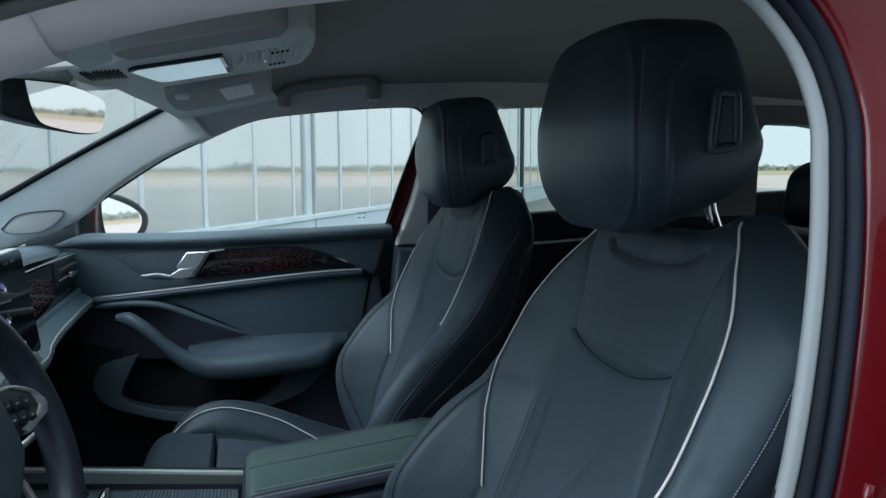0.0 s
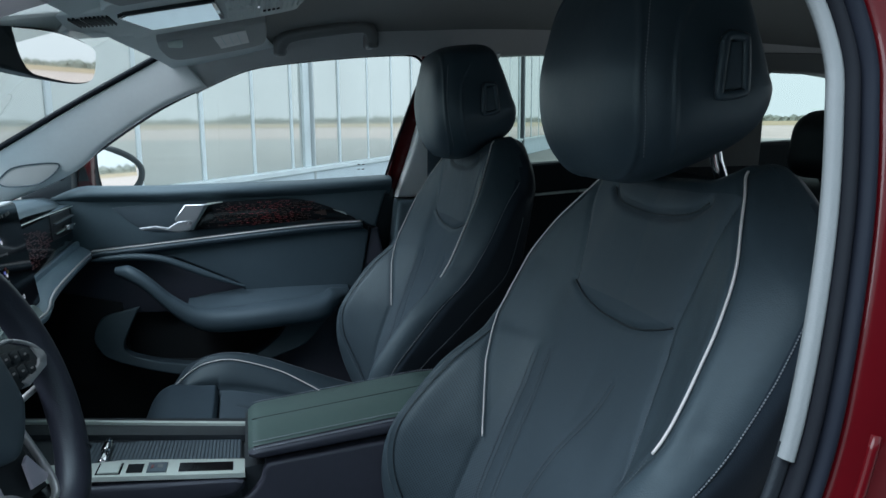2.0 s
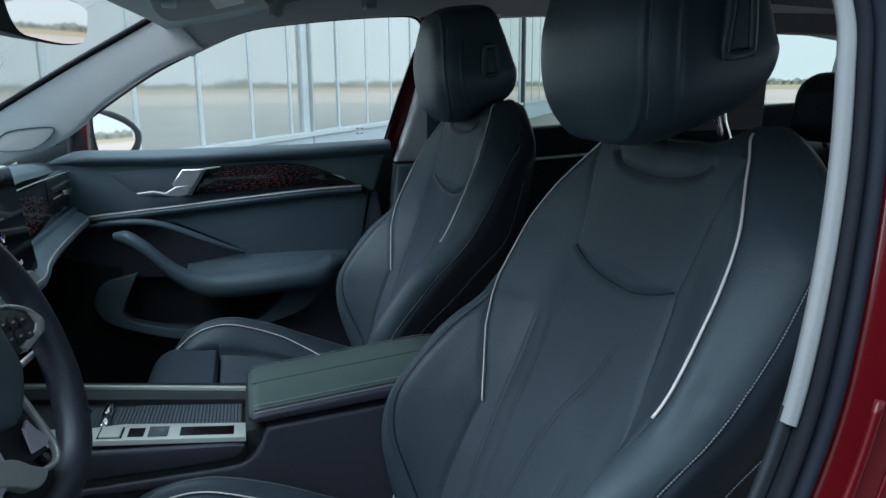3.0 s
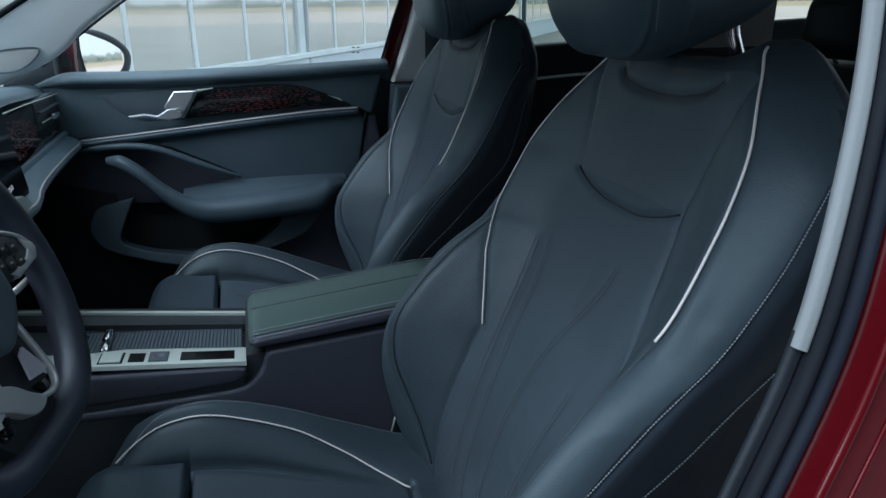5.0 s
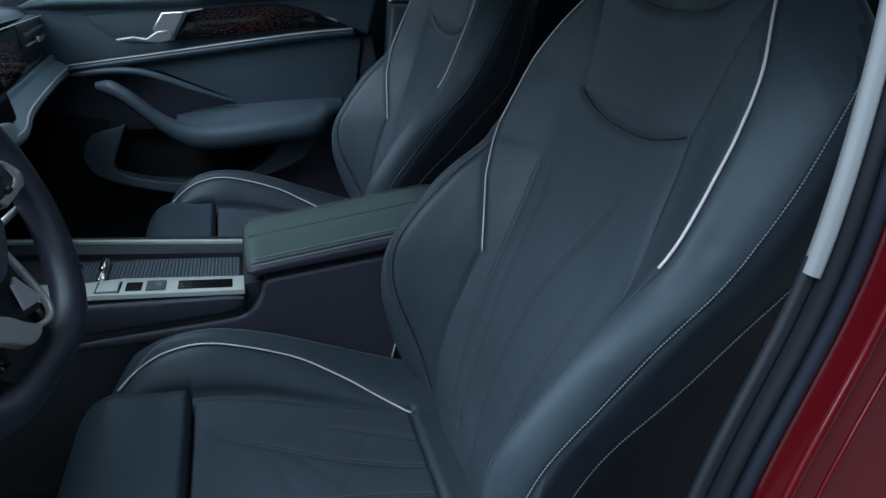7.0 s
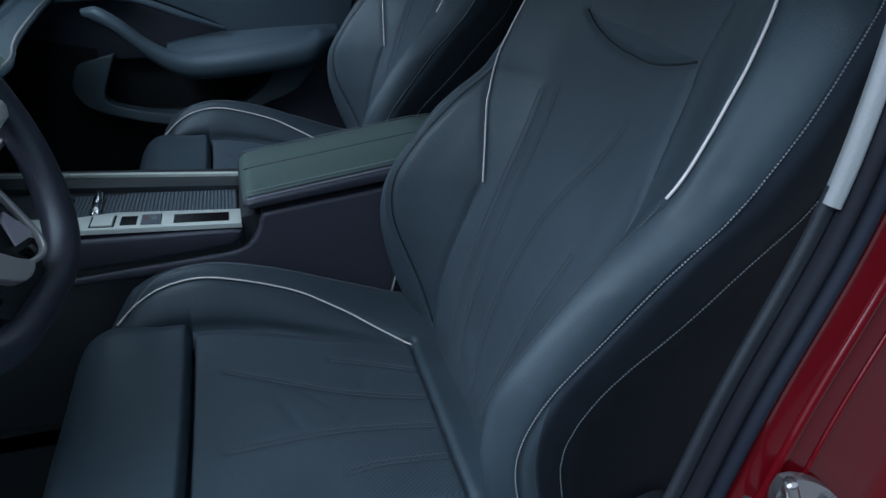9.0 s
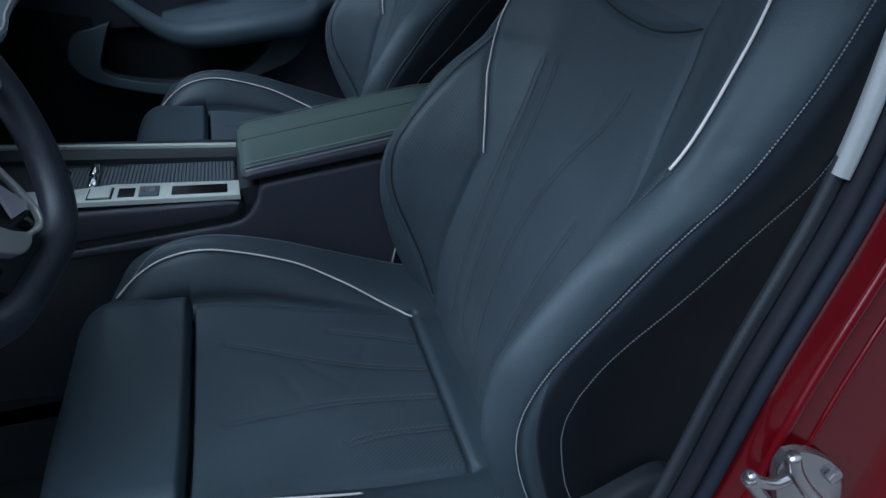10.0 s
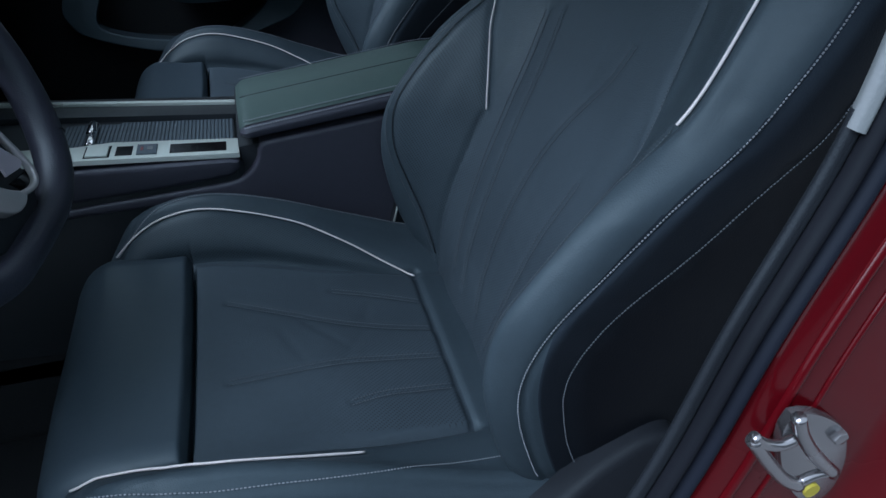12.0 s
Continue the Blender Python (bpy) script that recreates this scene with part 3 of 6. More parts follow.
    for sgn in (1, -1):
        for seam, mat, upto in ((rim_seam, THREAD, 1.2), (hide_seam, DIMTHREAD, 1.0)):
            P, N = [], []
            for h in z[z < upto]:
                p = back_ring(h)
                k = np.argmin(np.abs(p[FRONT - 24:FRONT + 54, 1] - back_edge(h) - seam(h))) + FRONT - 24
                t = p[k + 1] - p[k - 1]
                n2 = np.array([-t[0], t[1]]) / np.hypot(*t)
                P.append((p[k, 1] + n2[0] * .0004, sgn * (p[k, 0] + n2[1] * .0004), h))
                N.append((n2[0], sgn * n2[1], 0))
            P = np.array(P)
            P[4:-4] = np.stack([np.convolve(P[:, c], np.ones(9) / 9, "valid") for c in range(3)], 1)
            P = settle(P)
            stitches("stitching", P, np.array(N), mat, hub, r=.0006, length=.0022, gap=.0009)
    pivot = Vector((.30, 0, .50))
    hub.matrix_basis = Matrix.Translation(pivot) @ Matrix.Rotation(radians(tilt), 4, "Y") @ Matrix.Translation(-pivot)
    return hub


def nose_lift(x, y):
    """The bolster beside the door is fuller at its nose."""
    return np.interp(x, [-.262, -.215, -.188, -.165, -.1285, -.09], [0, .022, .022, .015, .005, 0]) * np.clip((-y - .160) / .022, 0, 1)


def build_cushion(parent, at):
    xs = np.concatenate([np.linspace(-.282, -.25, 14)[:-1], np.linspace(-.25, .26, 150)])
    xs = np.sort(np.concatenate([xs[np.abs(xs - GAP_X) > .0135], GAP_X + np.linspace(-.012, .012, 17)]))
    rows = []
    for x in xs:
        p = cush_ring(x)
        d = np.concatenate([[0], np.cumsum(np.hypot(*np.diff(p, axis=0).T))])
        s = np.concatenate([np.linspace(0, d[42], 46), np.linspace(d[42], d[-1], 66)[1:]])
        h = np.stack([np.interp(s, d, p[:, k]) for k in (0, 1)], 1)
        full = np.vstack([np.stack([-h[::-1, 0], h[::-1, 1]], 1)[:-1], h])
        rows.append(np.stack([np.full(len(full), x), full[:, 0], full[:, 1]], 1))
    R, C = len(rows), len(rows[0])
    V = np.array(rows).reshape(-1, 3)
    xy = V[:, :2].copy()
    top = V[:, 2] > .50
    lines = [smooth_path(l) for l in (CPIPE, CPIPE_NEAR, CSIDE, mirrored_y(CSIDE), CREAR, CTOP, mirrored_y(CTOP))]
    deep = .0028 * np.exp(-(to_lines(xy, lines) / .004) ** 2)
    deep += .0060 * np.exp(-(to_lines(xy, lines[2:4]) / .0055) ** 2) + .0030 * np.exp(-(to_lines(xy, lines[4:5]) / .0045) ** 2)
    deep += .0021 * np.exp(-(to_lines(xy, [smooth_path(f) for f in CFAN]) / .005) ** 2)
    deep += .008 * np.exp(-(to_lines(xy, lines[2:4]) / .0075) ** 2) * (xy[:, 0] < GAP_X)
    g = np.abs(xy[:, 0] - GAP_X)
    w = np.clip((.170 - np.abs(xy[:, 1])) / .006, 0, 1)
    deep += w * (.024 * np.exp(-(g / .0034) ** 4) + .003 * np.exp(-(g / .010) ** 2))
    for x0, y0, a, k in ((.02, .03, .0014, .9), (.045, -.03, .0012, -.6), (-.01, .0, .001, .4), (.08, .04, .0010, -.3)):
        u = (xy[:, 0] - x0) + k * (xy[:, 1] - y0)
        deep += a * np.exp(-(u / .007) ** 2 - ((xy[:, 1] - y0) / .03) ** 2)
    V = displaced(V, R, C, np.where(top, -deep, 0))
    V[:, 2] += nose_lift(V[:, 0], V[:, 1]) * np.clip((V[:, 2] - .47) / .06, 0, 1)
    V[:, 0] = np.where(V[:, 0] < GAP_X, GAP_X + (V[:, 0] - GAP_X) * 1.03, V[:, 0])
    V[:, 0] += .020 * (np.abs(V[:, 1]) / .2) ** 2 * np.clip((-.19 - V[:, 0]) / .08, 0, 1)
    uv = np.stack([V[:, 0], V[:, 1] + np.sign(V[:, 1]) * V[:, 2]], 1)
    flank = np.vstack([smooth_path(CPIPE), smooth_path(CSIDE)[::-1]])
    fl = inside(xy, flank) | inside(xy * [1, -1], flank)
    rear = (xy[:, 0] > -.02) & (xy[:, 0] < .165) & (np.abs(xy[:, 1]) < .14)
    perf = np.where(fl, 1.0, rear * np.clip((xy[:, 0] + .02) / .09, 0, 1)) * top
    faces = grid_faces(R, C)
    cen = xy[np.array(faces)].mean(1)
    col = np.array([f[0] % C for f in faces])
    mid = (col >= C // 2 - 45) & (col < C // 2 + 45)
    side = np.where(cen[:, 1] < 0, 3, 4)
    which = np.where(mid & (cen[:, 0] < GAP_X), 0, np.where(mid & (cen[:, 0] < .166), 1, np.where(mid, 2, side)))
    hub = new("seat_cushion")
    hub.parent = parent
    groups({0: "pad_carrier", 1: "seat_insert", 2: "rear_strip", 3: "cushion_bolster", 4: "cushion_bolster"}, V, faces, which,
           {0: LEATHER, 1: CLOTH, 2: BOLSTER, 3: BOLSTER, 4: BOLSTER}, hub, uv, perf.astype(float))
    # thigh support: a broad pad whose sides stand in front of the bolsters' noses
    px_, py_ = np.concatenate([np.linspace(-.284, -.262, 16)[:-1], np.linspace(-.262, GAP_X - .012, 26)[:-1], np.linspace(GAP_X - .012, GAP_X - .0022, 10)]), np.sin(np.linspace(-1, 1, 90) * np.pi / 2)
    V = []
    for x in px_:
        w = .190 - .034 * max(0, (-.240 - x) / .044) ** 2.4
        near = .018 * np.exp(-((x - GAP_X + .001) / .0040) ** 2)
        for q in py_:
            y = .013 + w * q
            bow = .015 * (abs(y) / .2) ** 2 * np.clip((-.19 - x) / .08, 0, 1)
            V.append((GAP_X + (x - GAP_X) * 1.03 + bow, y, float(cush_top(x)) + .013 + .008 * min(1, abs(q) / .8) ** 3 + .014 * max(0, q) ** 2 * np.clip((-.16 - x) / .06, 0, 1) - near - .085 * abs(q) ** 34 - .012 * abs(q) ** 12))
    mesh("thigh_support", V, grid_faces(len(px_), len(py_)), LEATHER, hub, "smooth leather thigh support")
    for line in (CPIPE, CPIPE_NEAR):
        P, N = cush_line(line, .0004)
        P[:, 2] += nose_lift(P[:, 0], P[:, 1])
        tube("piping", even(P, .004), .0012, PIPING, hub, "white leather piping")
    for line in ([(-.21, .200), (-.17, .222), (-.12, .230), (-.05, .232), (.04, .232), (.13, .232), (.22, .232)], [(-.19, -.232), (-.16, -.240), (-.116, -.246), (-.077, -.248), (-.033, -.246), (.014, -.242), (.064, -.233), (.11, -.218), (.15, -.208), (.19, -.200)]):
        P, N = cush_line(line, .0)
        P[:, 2] += nose_lift(P[:, 0], P[:, 1])
        stitches("stitching", P, N, THREAD, hub, r=.00055)
    for f in CFAN:
        for off in (-.0035, .0035):
            P, N = cush_line(np.asarray(f) + [0, off], -.0006)
            stitches("stitching", P, N, DIMTHREAD, hub)
    hub.location = at
    return hub


def mirrored_y(line):
    return [(a, -b) for a, b in line]


def build_headrest(parent):
    """Padded headrest with leather seams, a side button in its frame and two chrome posts."""
    zc = 1.221
    n, m = 110, 300
    ts = np.sin(np.linspace(-np.pi / 2, np.pi / 2, n)) * .9995
    V = []
    for t in ts:
        s = (1 - abs(t) ** (12 if t > 0 else 5.0)) ** (1 / (4.2 if t > 0 else 2.8))
        hz = .112 if t > 0 else .125
        front = .334 + .030 * max(0, t) ** 1.6 + .030 * max(0, -t) ** 2.5
        rear = .498 - .034 * max(0, (t + .2) / 1.2) ** 1.2 + .006 * max(0, -t)
        half = .136 - .026 * max(0, (t + .25) / 1.25) ** 1.6 - .050 * max(0, (-t - .15) / .85) ** 1.8
        cx, hx = (front + rear) / 2, (rear - front) / 2
        for a in np.arange(m) * 2 * np.pi / m:
            c, d = math.cos(a), math.sin(a)
            x = cx + hx * s * np.sign(c) * abs(c) ** (2 / (2.8 if c < 0 else 7.0))
            y = half * s ** .7 * np.sign(d) * abs(d) ** (2 / 4.6)
            z = zc + hz * t + (.38 * (x - .365) if t < 0 else .02 * (x - .40) - .75 * y * y) * abs(t)
            V.append((x, y, z))
    V = np.array(V)
    # seams down the sides: one behind the front pad, one round the button's field
    side = np.abs(V[:, 1]) > .09
    xz = V[:, [0, 2]]
    l1 = smooth_path([(.366, 1.34), (.358, 1.28), (.352, 1.22), (.355, 1.17), (.372, 1.09)])
    l2 = smooth_path([(.404, 1.290), (.388, 1.264), (.380, 1.22), (.383, 1.175), (.396, 1.14)])
    deep = .0022 * np.exp(-(to_lines(xz, [l1]) / .0022) ** 2) + .0018 * np.exp(-(to_lines(xz, [l2]) / .0022) ** 2) * side
    deep *= (np.abs(V[:, 1]) > .02)
    V = displaced(V, n, m, -deep)
    hub = new("headrest")
    hub.parent = parent
    faces = grid_faces(n, m, True) + [tuple(range(m))[::-1], tuple(range((n - 1) * m, n * m))]
    mesh("headrest_pad", V, faces, LEATHER, hub, "black leather pad with seams")
    G = V.reshape(n, m, 3)

    def on_side(x, z, sgn):
        k = np.argmin((V[:, 0] - x) ** 2 + (V[:, 2] - z) ** 2 + 9 * (V[:, 1] * sgn < .03))
        return V[k, 1]
    for sgn in (1, -1):
        L = smooth_path([(.363, 1.290), (.357, 1.26), (.352, 1.22), (.355, 1.18), (.363, 1.14)])
        P = np.array([(x + .003, on_side(x, z, sgn), z) for x, z in L])
        P[:, 1] = np.convolve(np.pad(P[:, 1], 6, mode="edge"), np.ones(13) / 13, "valid") + sgn * .0022
        stitches("stitching", P, (0, sgn, 0), THREAD, hub)
    y0 = -.1375
    frame_line = [(.424, 1.246), (.427, 1.251), (.442, 1.250), (.445, 1.246), (.447, 1.206), (.444, 1.201), (.424, 1.198), (.420, 1.203)]
    ring = smooth_path(frame_line + frame_line[:1], 5)
    tube("button_frame", np.array([(x, y0, z) for x, z in even(ring, .003)]), .0048, LEATHER, hub, up=(0, 1, 0), caps=False)
    slab("release_button", [(.4235, 1.2020), (.4440, 1.2040), (.4420, 1.2480), (.4270, 1.2460)], lambda a, b, c: (a, y0 - .0022 + c, b), LEATHER, hub, bevel=.0035, thick=.014, seg=3)
    for y in (-.062, .062):
        tube("post", np.array([(.462, y, 1.19), (.474, y, 1.135), (.486, y, 1.105), (.497, y, 1.05)]), .0065, CHROME, hub, "chrome post", n=14, up=(0, 1, 0))
        tube("post_guide", np.array([(.487, y, 1.104), (.491, y, 1.090)]), .0125, HARD, hub, n=14, up=(0, 1, 0))
    return hub


def build_seat(dx, dy, tilt, shift, cushion_at, label):
    seat = thing("front_seat", label, "car seat", (dx, dy, 0), "front seats")
    build_cushion(seat, cushion_at)
    hub = build_backrest(seat, tilt)
    rest = build_headrest(seat)
    rest.matrix_basis = Matrix.Translation(shift) @ hub.matrix_basis
    block("seat_base", (-.20, -.235, .26), (.30, .235, .47), HARD, seat, bevel=.02)
    # plastic shields beside the backrest's hinge
    for sgn in (1, -1):
        out = smooth_path([(-.20, .43), (-.06, .475), (.08, .500), (.18, .535), (.27, .590), (.335, .605), (.36, .56), (.345, .46), (.25, .40), (.0, .37), (-.18, .37), (-.20, .43)], 5)[:-1]
        slab("side_shield", out, lambda a, b, c: (a, sgn * (.292 - c - .30 * max(0, b - .52)), b), PILLARLOW, seat, bevel=.010, thick=.03, seg=4)
    for y in (-.19, .19):
        block("seat_rail", (-.28, y - .02, .22), (.32, y + .02, .27), HARD, seat, bevel=.004)
    return seat


build_seat(0, .75, 0, (0, 0, 0), (.0165, 0, .004), "black leather driver's seat with white piping and stitching")
build_seat(.035, 1.49, -4.2, (.030, 0, -.016), (0, 0, 0), "black leather passenger seat with white piping and stitching")


# ---- the car's shell ----
def lean(z, y0=1.86, z0=1.03, k=.55):
    """The passenger side's glass plane, which leans inwards above the belt."""
    return y0 - (z - z0) * k


floor = tagged(block("floor", (-1.0, .28, .20), (2.2, 2.0, .24), BLACKOUT, bevel=0), "black carpeted car floor", "floor", kind="structure")
block("transmission_tunnel", (-1.0, 1.03, .23), (1.2, 1.24, .42), BLACKOUT, floor, bevel=.03, seg=4)
tagged(block("firewall", (-1.02, .28, .20), (-.98, 2.0, 1.0), BLACKOUT, bevel=0), "black carpeted front bulkhead", "bulkhead", kind="structure")
tagged(block("rear_bulkhead", (2.2, .28, .20), (2.24, 2.0, 1.06), BLACKOUT, bevel=0), "dark rear wall of the cabin", "bulkhead", kind="structure")

# headliner: a shallow vault from the windscreen's head to the tail
roof_mid = curve([-.30, -.20, -.10, .05, .25, .60, 1.2, 1.8, 2.3], [1.268, 1.303, 1.336, 1.380, 1.412, 1.428, 1.42, 1.385, 1.33])


def roof_z(x, y):
    q = abs(y - 1.13) / .62
    edge = np.interp(x, [-.2, .0, .4, 1.2, 2.3], [.030, .062, .085, .09, .08])
    return roof_mid(x) - edge * min(1.15, q) ** 2.6


rx, ry = np.linspace(0, 1, 120), np.linspace(.42, 1.76, 60)


def liner_x(f, y):
    """The headliner's front edge bows forwards in the middle."""
    x0 = -.178 + .050 * (max(0, y - 1.13) / .57) ** 2
    return x0 + (1.78 - x0) * f ** 1.3


V = [(liner_x(f, y), y, roof_z(liner_x(f, y), y)) for f in rx for y in ry]
top = [(x, y, z + .03) for x, y, z in V]
n0 = len(V)
faces = grid_faces(len(rx), len(ry))
tagged(mesh("headliner", V + top, faces + [tuple(i + n0 for i in f[::-1]) for f in faces], LINER), "grey cloth headliner, its dimness put into the colour", "headliner", kind="structure")
# pale sheet paints the windscreen's light onto the headliner's front
hx = np.linspace(0, 1, 16)
V = [(liner_x(0, y) - .012 + f * (.16 + .06 * max(0, (y - 1.13) / .6)), y, 0) for f in hx for y in np.linspace(.46, 1.735, 50)]
V = [(x, y, roof_z(x, y) - .004) for x, y, z in V]
fh = grid_faces(16, 50)
tagged(mesh("lit_liner_front", V + [(x, y, z + .012) for x, y, z in V], fh + [tuple(i + 800 for i in f[::-1]) for f in fh], MOULD), "pale sheet for the lit front of the headliner", "header trim", kind="structure")
outer = [(x, y, roof_z(x, min(max(y, .42), 1.76)) + .055 - .12 * max(0, abs(y - 1.13) - .62)) for x in np.linspace(-.15, 1.80, 40) for y in np.linspace(.36, 1.90, 30)]
lower = [(x, y, z - .015) for x, y, z in outer]
fo = grid_faces(40, 30)
roof = tagged(mesh("roof", outer + lower, fo + [tuple(i + 1200 for i in f[::-1]) for f in fo], PAINT), "red painted steel car roof", "car roof", kind="structure")


# passenger side: the pillars and glass
def on_lean(x, z, c=0.0):
    return (x, lean(z) + c, z)


pillars = tagged(new("pillar_trim"), "light grey moulded pillar trims along the passenger side", "pillar trim", kind="structure")
a_up = smooth_path([(-.78, .960), (-.527, 1.107), (-.33, 1.217), (-.134, 1.325)], 8)
a_low = smooth_path([(-.66, .950), (-.395, 1.057), (-.29, 1.135), (-.18, 1.205), (-.075, 1.252)], 6)
slab("windscreen_pillar", list(map(tuple, a_up)) + list(map(tuple, a_low[::-1])), lambda a, b, c: on_lean(a, b, -.012 + c - .030 * math.sin(math.pi * min(1, max(0, (b - .95) / .4)))), PILLAR, pillars, bevel=.010, thick=.018, seg=4)
rail_low = smooth_path([(-.100, 1.238), (-.079, 1.250), (.017, 1.289), (.128, 1.306), (.268, 1.319), (.366, 1.324), (.395, 1.322), (.45, 1.324), (.58, 1.324), (.72, 1.329), (1.0, 1.325), (1.4, 1.300), (1.8, 1.25)], 6)
rail_up = [(1.8, 1.36), (1.4, 1.39), (.7, 1.40), (.3, 1.40), (.1, 1.375), (-.03, 1.355), (-.155, 1.318)]
slab("roof_rail", list(map(tuple, rail_low)) + rail_up, lambda a, b, c: on_lean(a, b, -.010 + c - .5 * max(0, b - 1.33)), RAIL, pillars, bevel=.012, thick=.05, seg=4)
slab("door_pillar_upper", [(.430, 1.33), (.412, 1.22), (.390, 1.10), (.362, .985), (.480, .985), (.520, 1.10), (.560, 1.22), (.575, 1.33)], lambda a, b, c: on_lean(a, b, -.035 + c), PILLAR, pillars, bevel=.014, thick=.06, seg=4)
slab("door_pillar_lower", [(.360, .982), (.345, .85), (.335, .60), (.335, .30), (.52, .30), (.51, .60), (.485, .982)], lambda a, b, c: (a, 1.835 + c - .06 * max(0, b - .8), b), SLUSH, pillars, bevel=.014, thick=.06, seg=4)
slab("rear_pillar", [(1.56, 1.31), (1.62, 1.08), (1.62, .95), (2.2, .95), (2.2, 1.25), (1.8, 1.31)], lambda a, b, c: on_lean(a, b, -.03 + c), PILLAR, pillars, bevel=.014, thick=.06, seg=4)
# liner colour instead of pillar grey, to paint this trim's shade
slab("quarter_pillar", [(1.15, 1.34), (1.15, 1.03), (1.405, 1.03), (1.373, 1.113), (1.351, 1.169), (1.329, 1.229), (1.310, 1.276), (1.312, 1.289), (1.322, 1.295), (1.58, 1.289), (1.58, 1.34)], lambda a, b, c: on_lean(a, b, -.030 + c), LINER, pillars, "quarter glass trim in a darker tone for its shade", bevel=.006, thick=.05, seg=3)
# speaker cover at the pillar's foot
cover = [(-0.522, 1.053), (-0.491, 1.081), (-0.445, 1.09), (-0.397, 1.09), (-0.408, 1.069), (-0.442, 1.047), (-0.482, 1.042), (-0.509, 1.044)]
slab("speaker_cover", list(map(tuple, smooth_path(cover + cover[:1], 4)[:-1])), lambda a, b, c: (a, 1.796 + c - .15 * (b - 1.03), b), VISOR, pillars, bevel=.004, thick=.02)

tube("cover_edge", np.array([(a, 1.7955 - .15 * (b - 1.03), b) for a, b in smooth_path(cover + cover[:1], 6)]), .0014, PLASTIC, pillars, up=(0, 1, 0), caps=False)

# belt guide on the door pillar
belt = thing("seat_belt", "dark seat belt hanging from its guide on the door pillar", "seat belt")
slab("belt_guide", list(map(tuple, smooth_path([(.425, 1.21), (.455, 1.205), (.46, 1.165), (.452, 1.13), (.425, 1.135), (.418, 1.17), (.425, 1.21)], 4)[:-1])), lambda a, b, c: on_lean(a, b, -.052 + c), PLASTIC, belt, bevel=.006, thick=.018)
sweep("webbing", even(np.array([(.437, lean(1.17) - .058, 1.17), (.445, 1.765, 1.05), (.452, 1.790, .85), (.455, 1.80, .45)]), .03), rounded_rect(.046, .0016, .0007, 2), PLASTIC, belt, up=(0, 1, 0))

# painted body outside the passenger door's glass, and the panes
side = tagged(new("body_side"), "red painted body side with black window seals", "car body", kind="structure")
slab("door_frame_rear", [(.405, 1.37), (.398, 1.318), (.412, 1.298), (.390, 1.235), (.362, 1.135), (.336, 1.02), (.325, .97), (.375, .97), (.385, 1.02), (.440, 1.20), (.48, 1.37)], lambda a, b, c: on_lean(a, b, .012 + c), PAINT, side, "red painted door frame", bevel=.006, thick=.03)
glass_edge = smooth_path([(-.41, 1.050), (-.295, 1.131), (-.18, 1.204), (-.075, 1.254), (.017, 1.290), (.128, 1.307), (.268, 1.320), (.355, 1.324), (.388, 1.318), (.403, 1.296), (.388, 1.235), (.360, 1.135), (.335, 1.035)], 6)
tube("window_seal", np.array([on_lean(a, b, .006) for a, b in glass_edge]), .0030, RUBBER, side, "black rubber window seal", up=(0, 1, 0))
screen_edge = np.array([on_lean(a, b, -.010 - .030 * math.sin(math.pi * min(1, max(0, (b - .95) / .4)))) for a, b in smooth_path([(-.79, .968), (-.527, 1.113), (-.33, 1.223), (-.128, 1.332)], 8)])
tube("windscreen_seal", screen_edge, .0065, RUBBER, side, "black rubber windscreen seal", up=(0, 1, 0))
block("door_skin", (-.9, 1.93, .25), (2.2, 1.97, 1.0), PAINT, side, bevel=.01)
block("kick_panel", (-.98, 1.865, .24), (-.44, 1.90, .985), BLACKOUT, side, bevel=0)
# bonnet and open door stay out of view; added to block low light
block("bonnet", (-2.0, .30, .70), (-1.03, 1.96, .93), PAINT, side, "red painted bonnet, unseen, added to block bounced light", bevel=.05, seg=4)
block("open_door_panel", (-.04, -1.02, .32), (.06, 0, .99), PAINT, side, "lower panel of the open driver's door, unseen, added to block low light", bevel=.03, seg=3, turn=Matrix.Translation((-.62, .27, 0)) @ Matrix.Rotation(radians(-14), 4, "Z"))
block("sill", (-.9, .30, .12), (2.2, 2.0, .2), PAINT, side, bevel=.02)


def pane(name, outline, off, label):
    me = bpy.data.meshes.new(name)
    me.from_pydata([on_lean(a, b, off) for a, b in outline], [], [tuple(range(len(outline)))])
    ob = part(name, me, REARGLASS if "rear" in label else GLASS)
    ob.visible_shadow = False
    return tagged(ob, label, "window", kind="structure")


pane("window_1", list(map(tuple, glass_edge)) + [(.30, 1.00), (-.45, .99)], .010, "clear side glass of the passenger door")
pane("window_2", [(.575, 1.33), (1.0, 1.33), (1.4, 1.31), (1.60, 1.27), (1.62, 1.04), (.62, 1.03)], .010, "clear glass of the rear passenger door")
ws = bpy.data.meshes.new("windscreen")
ws.from_pydata([(-.135, .52, 1.318), (-.19, 1.13, 1.316), (-.135, 1.71, 1.326), (-.80, 1.84, .965), (-.90, 1.13, .975), (-.80, .42, .965)], [], [(0, 1, 4, 5), (1, 2, 3, 4)])
w = part("windscreen", ws, GLASS)
w.visible_shadow = False
tagged(w, "clear sloping glass windscreen", "windscreen", kind="structure")

bw = bpy.data.meshes.new("back_window")
bw.from_pydata([(1.80, .55, 1.37), (1.80, 1.71, 1.37), (2.22, 1.80, 1.06), (2.22, .46, 1.06)], [], [(0, 1, 2, 3)])
w = part("back_window", bw, BACKGLASS)
w.visible_shadow = False
tagged(w, "sloping clear glass back window", "back window", kind="structure")

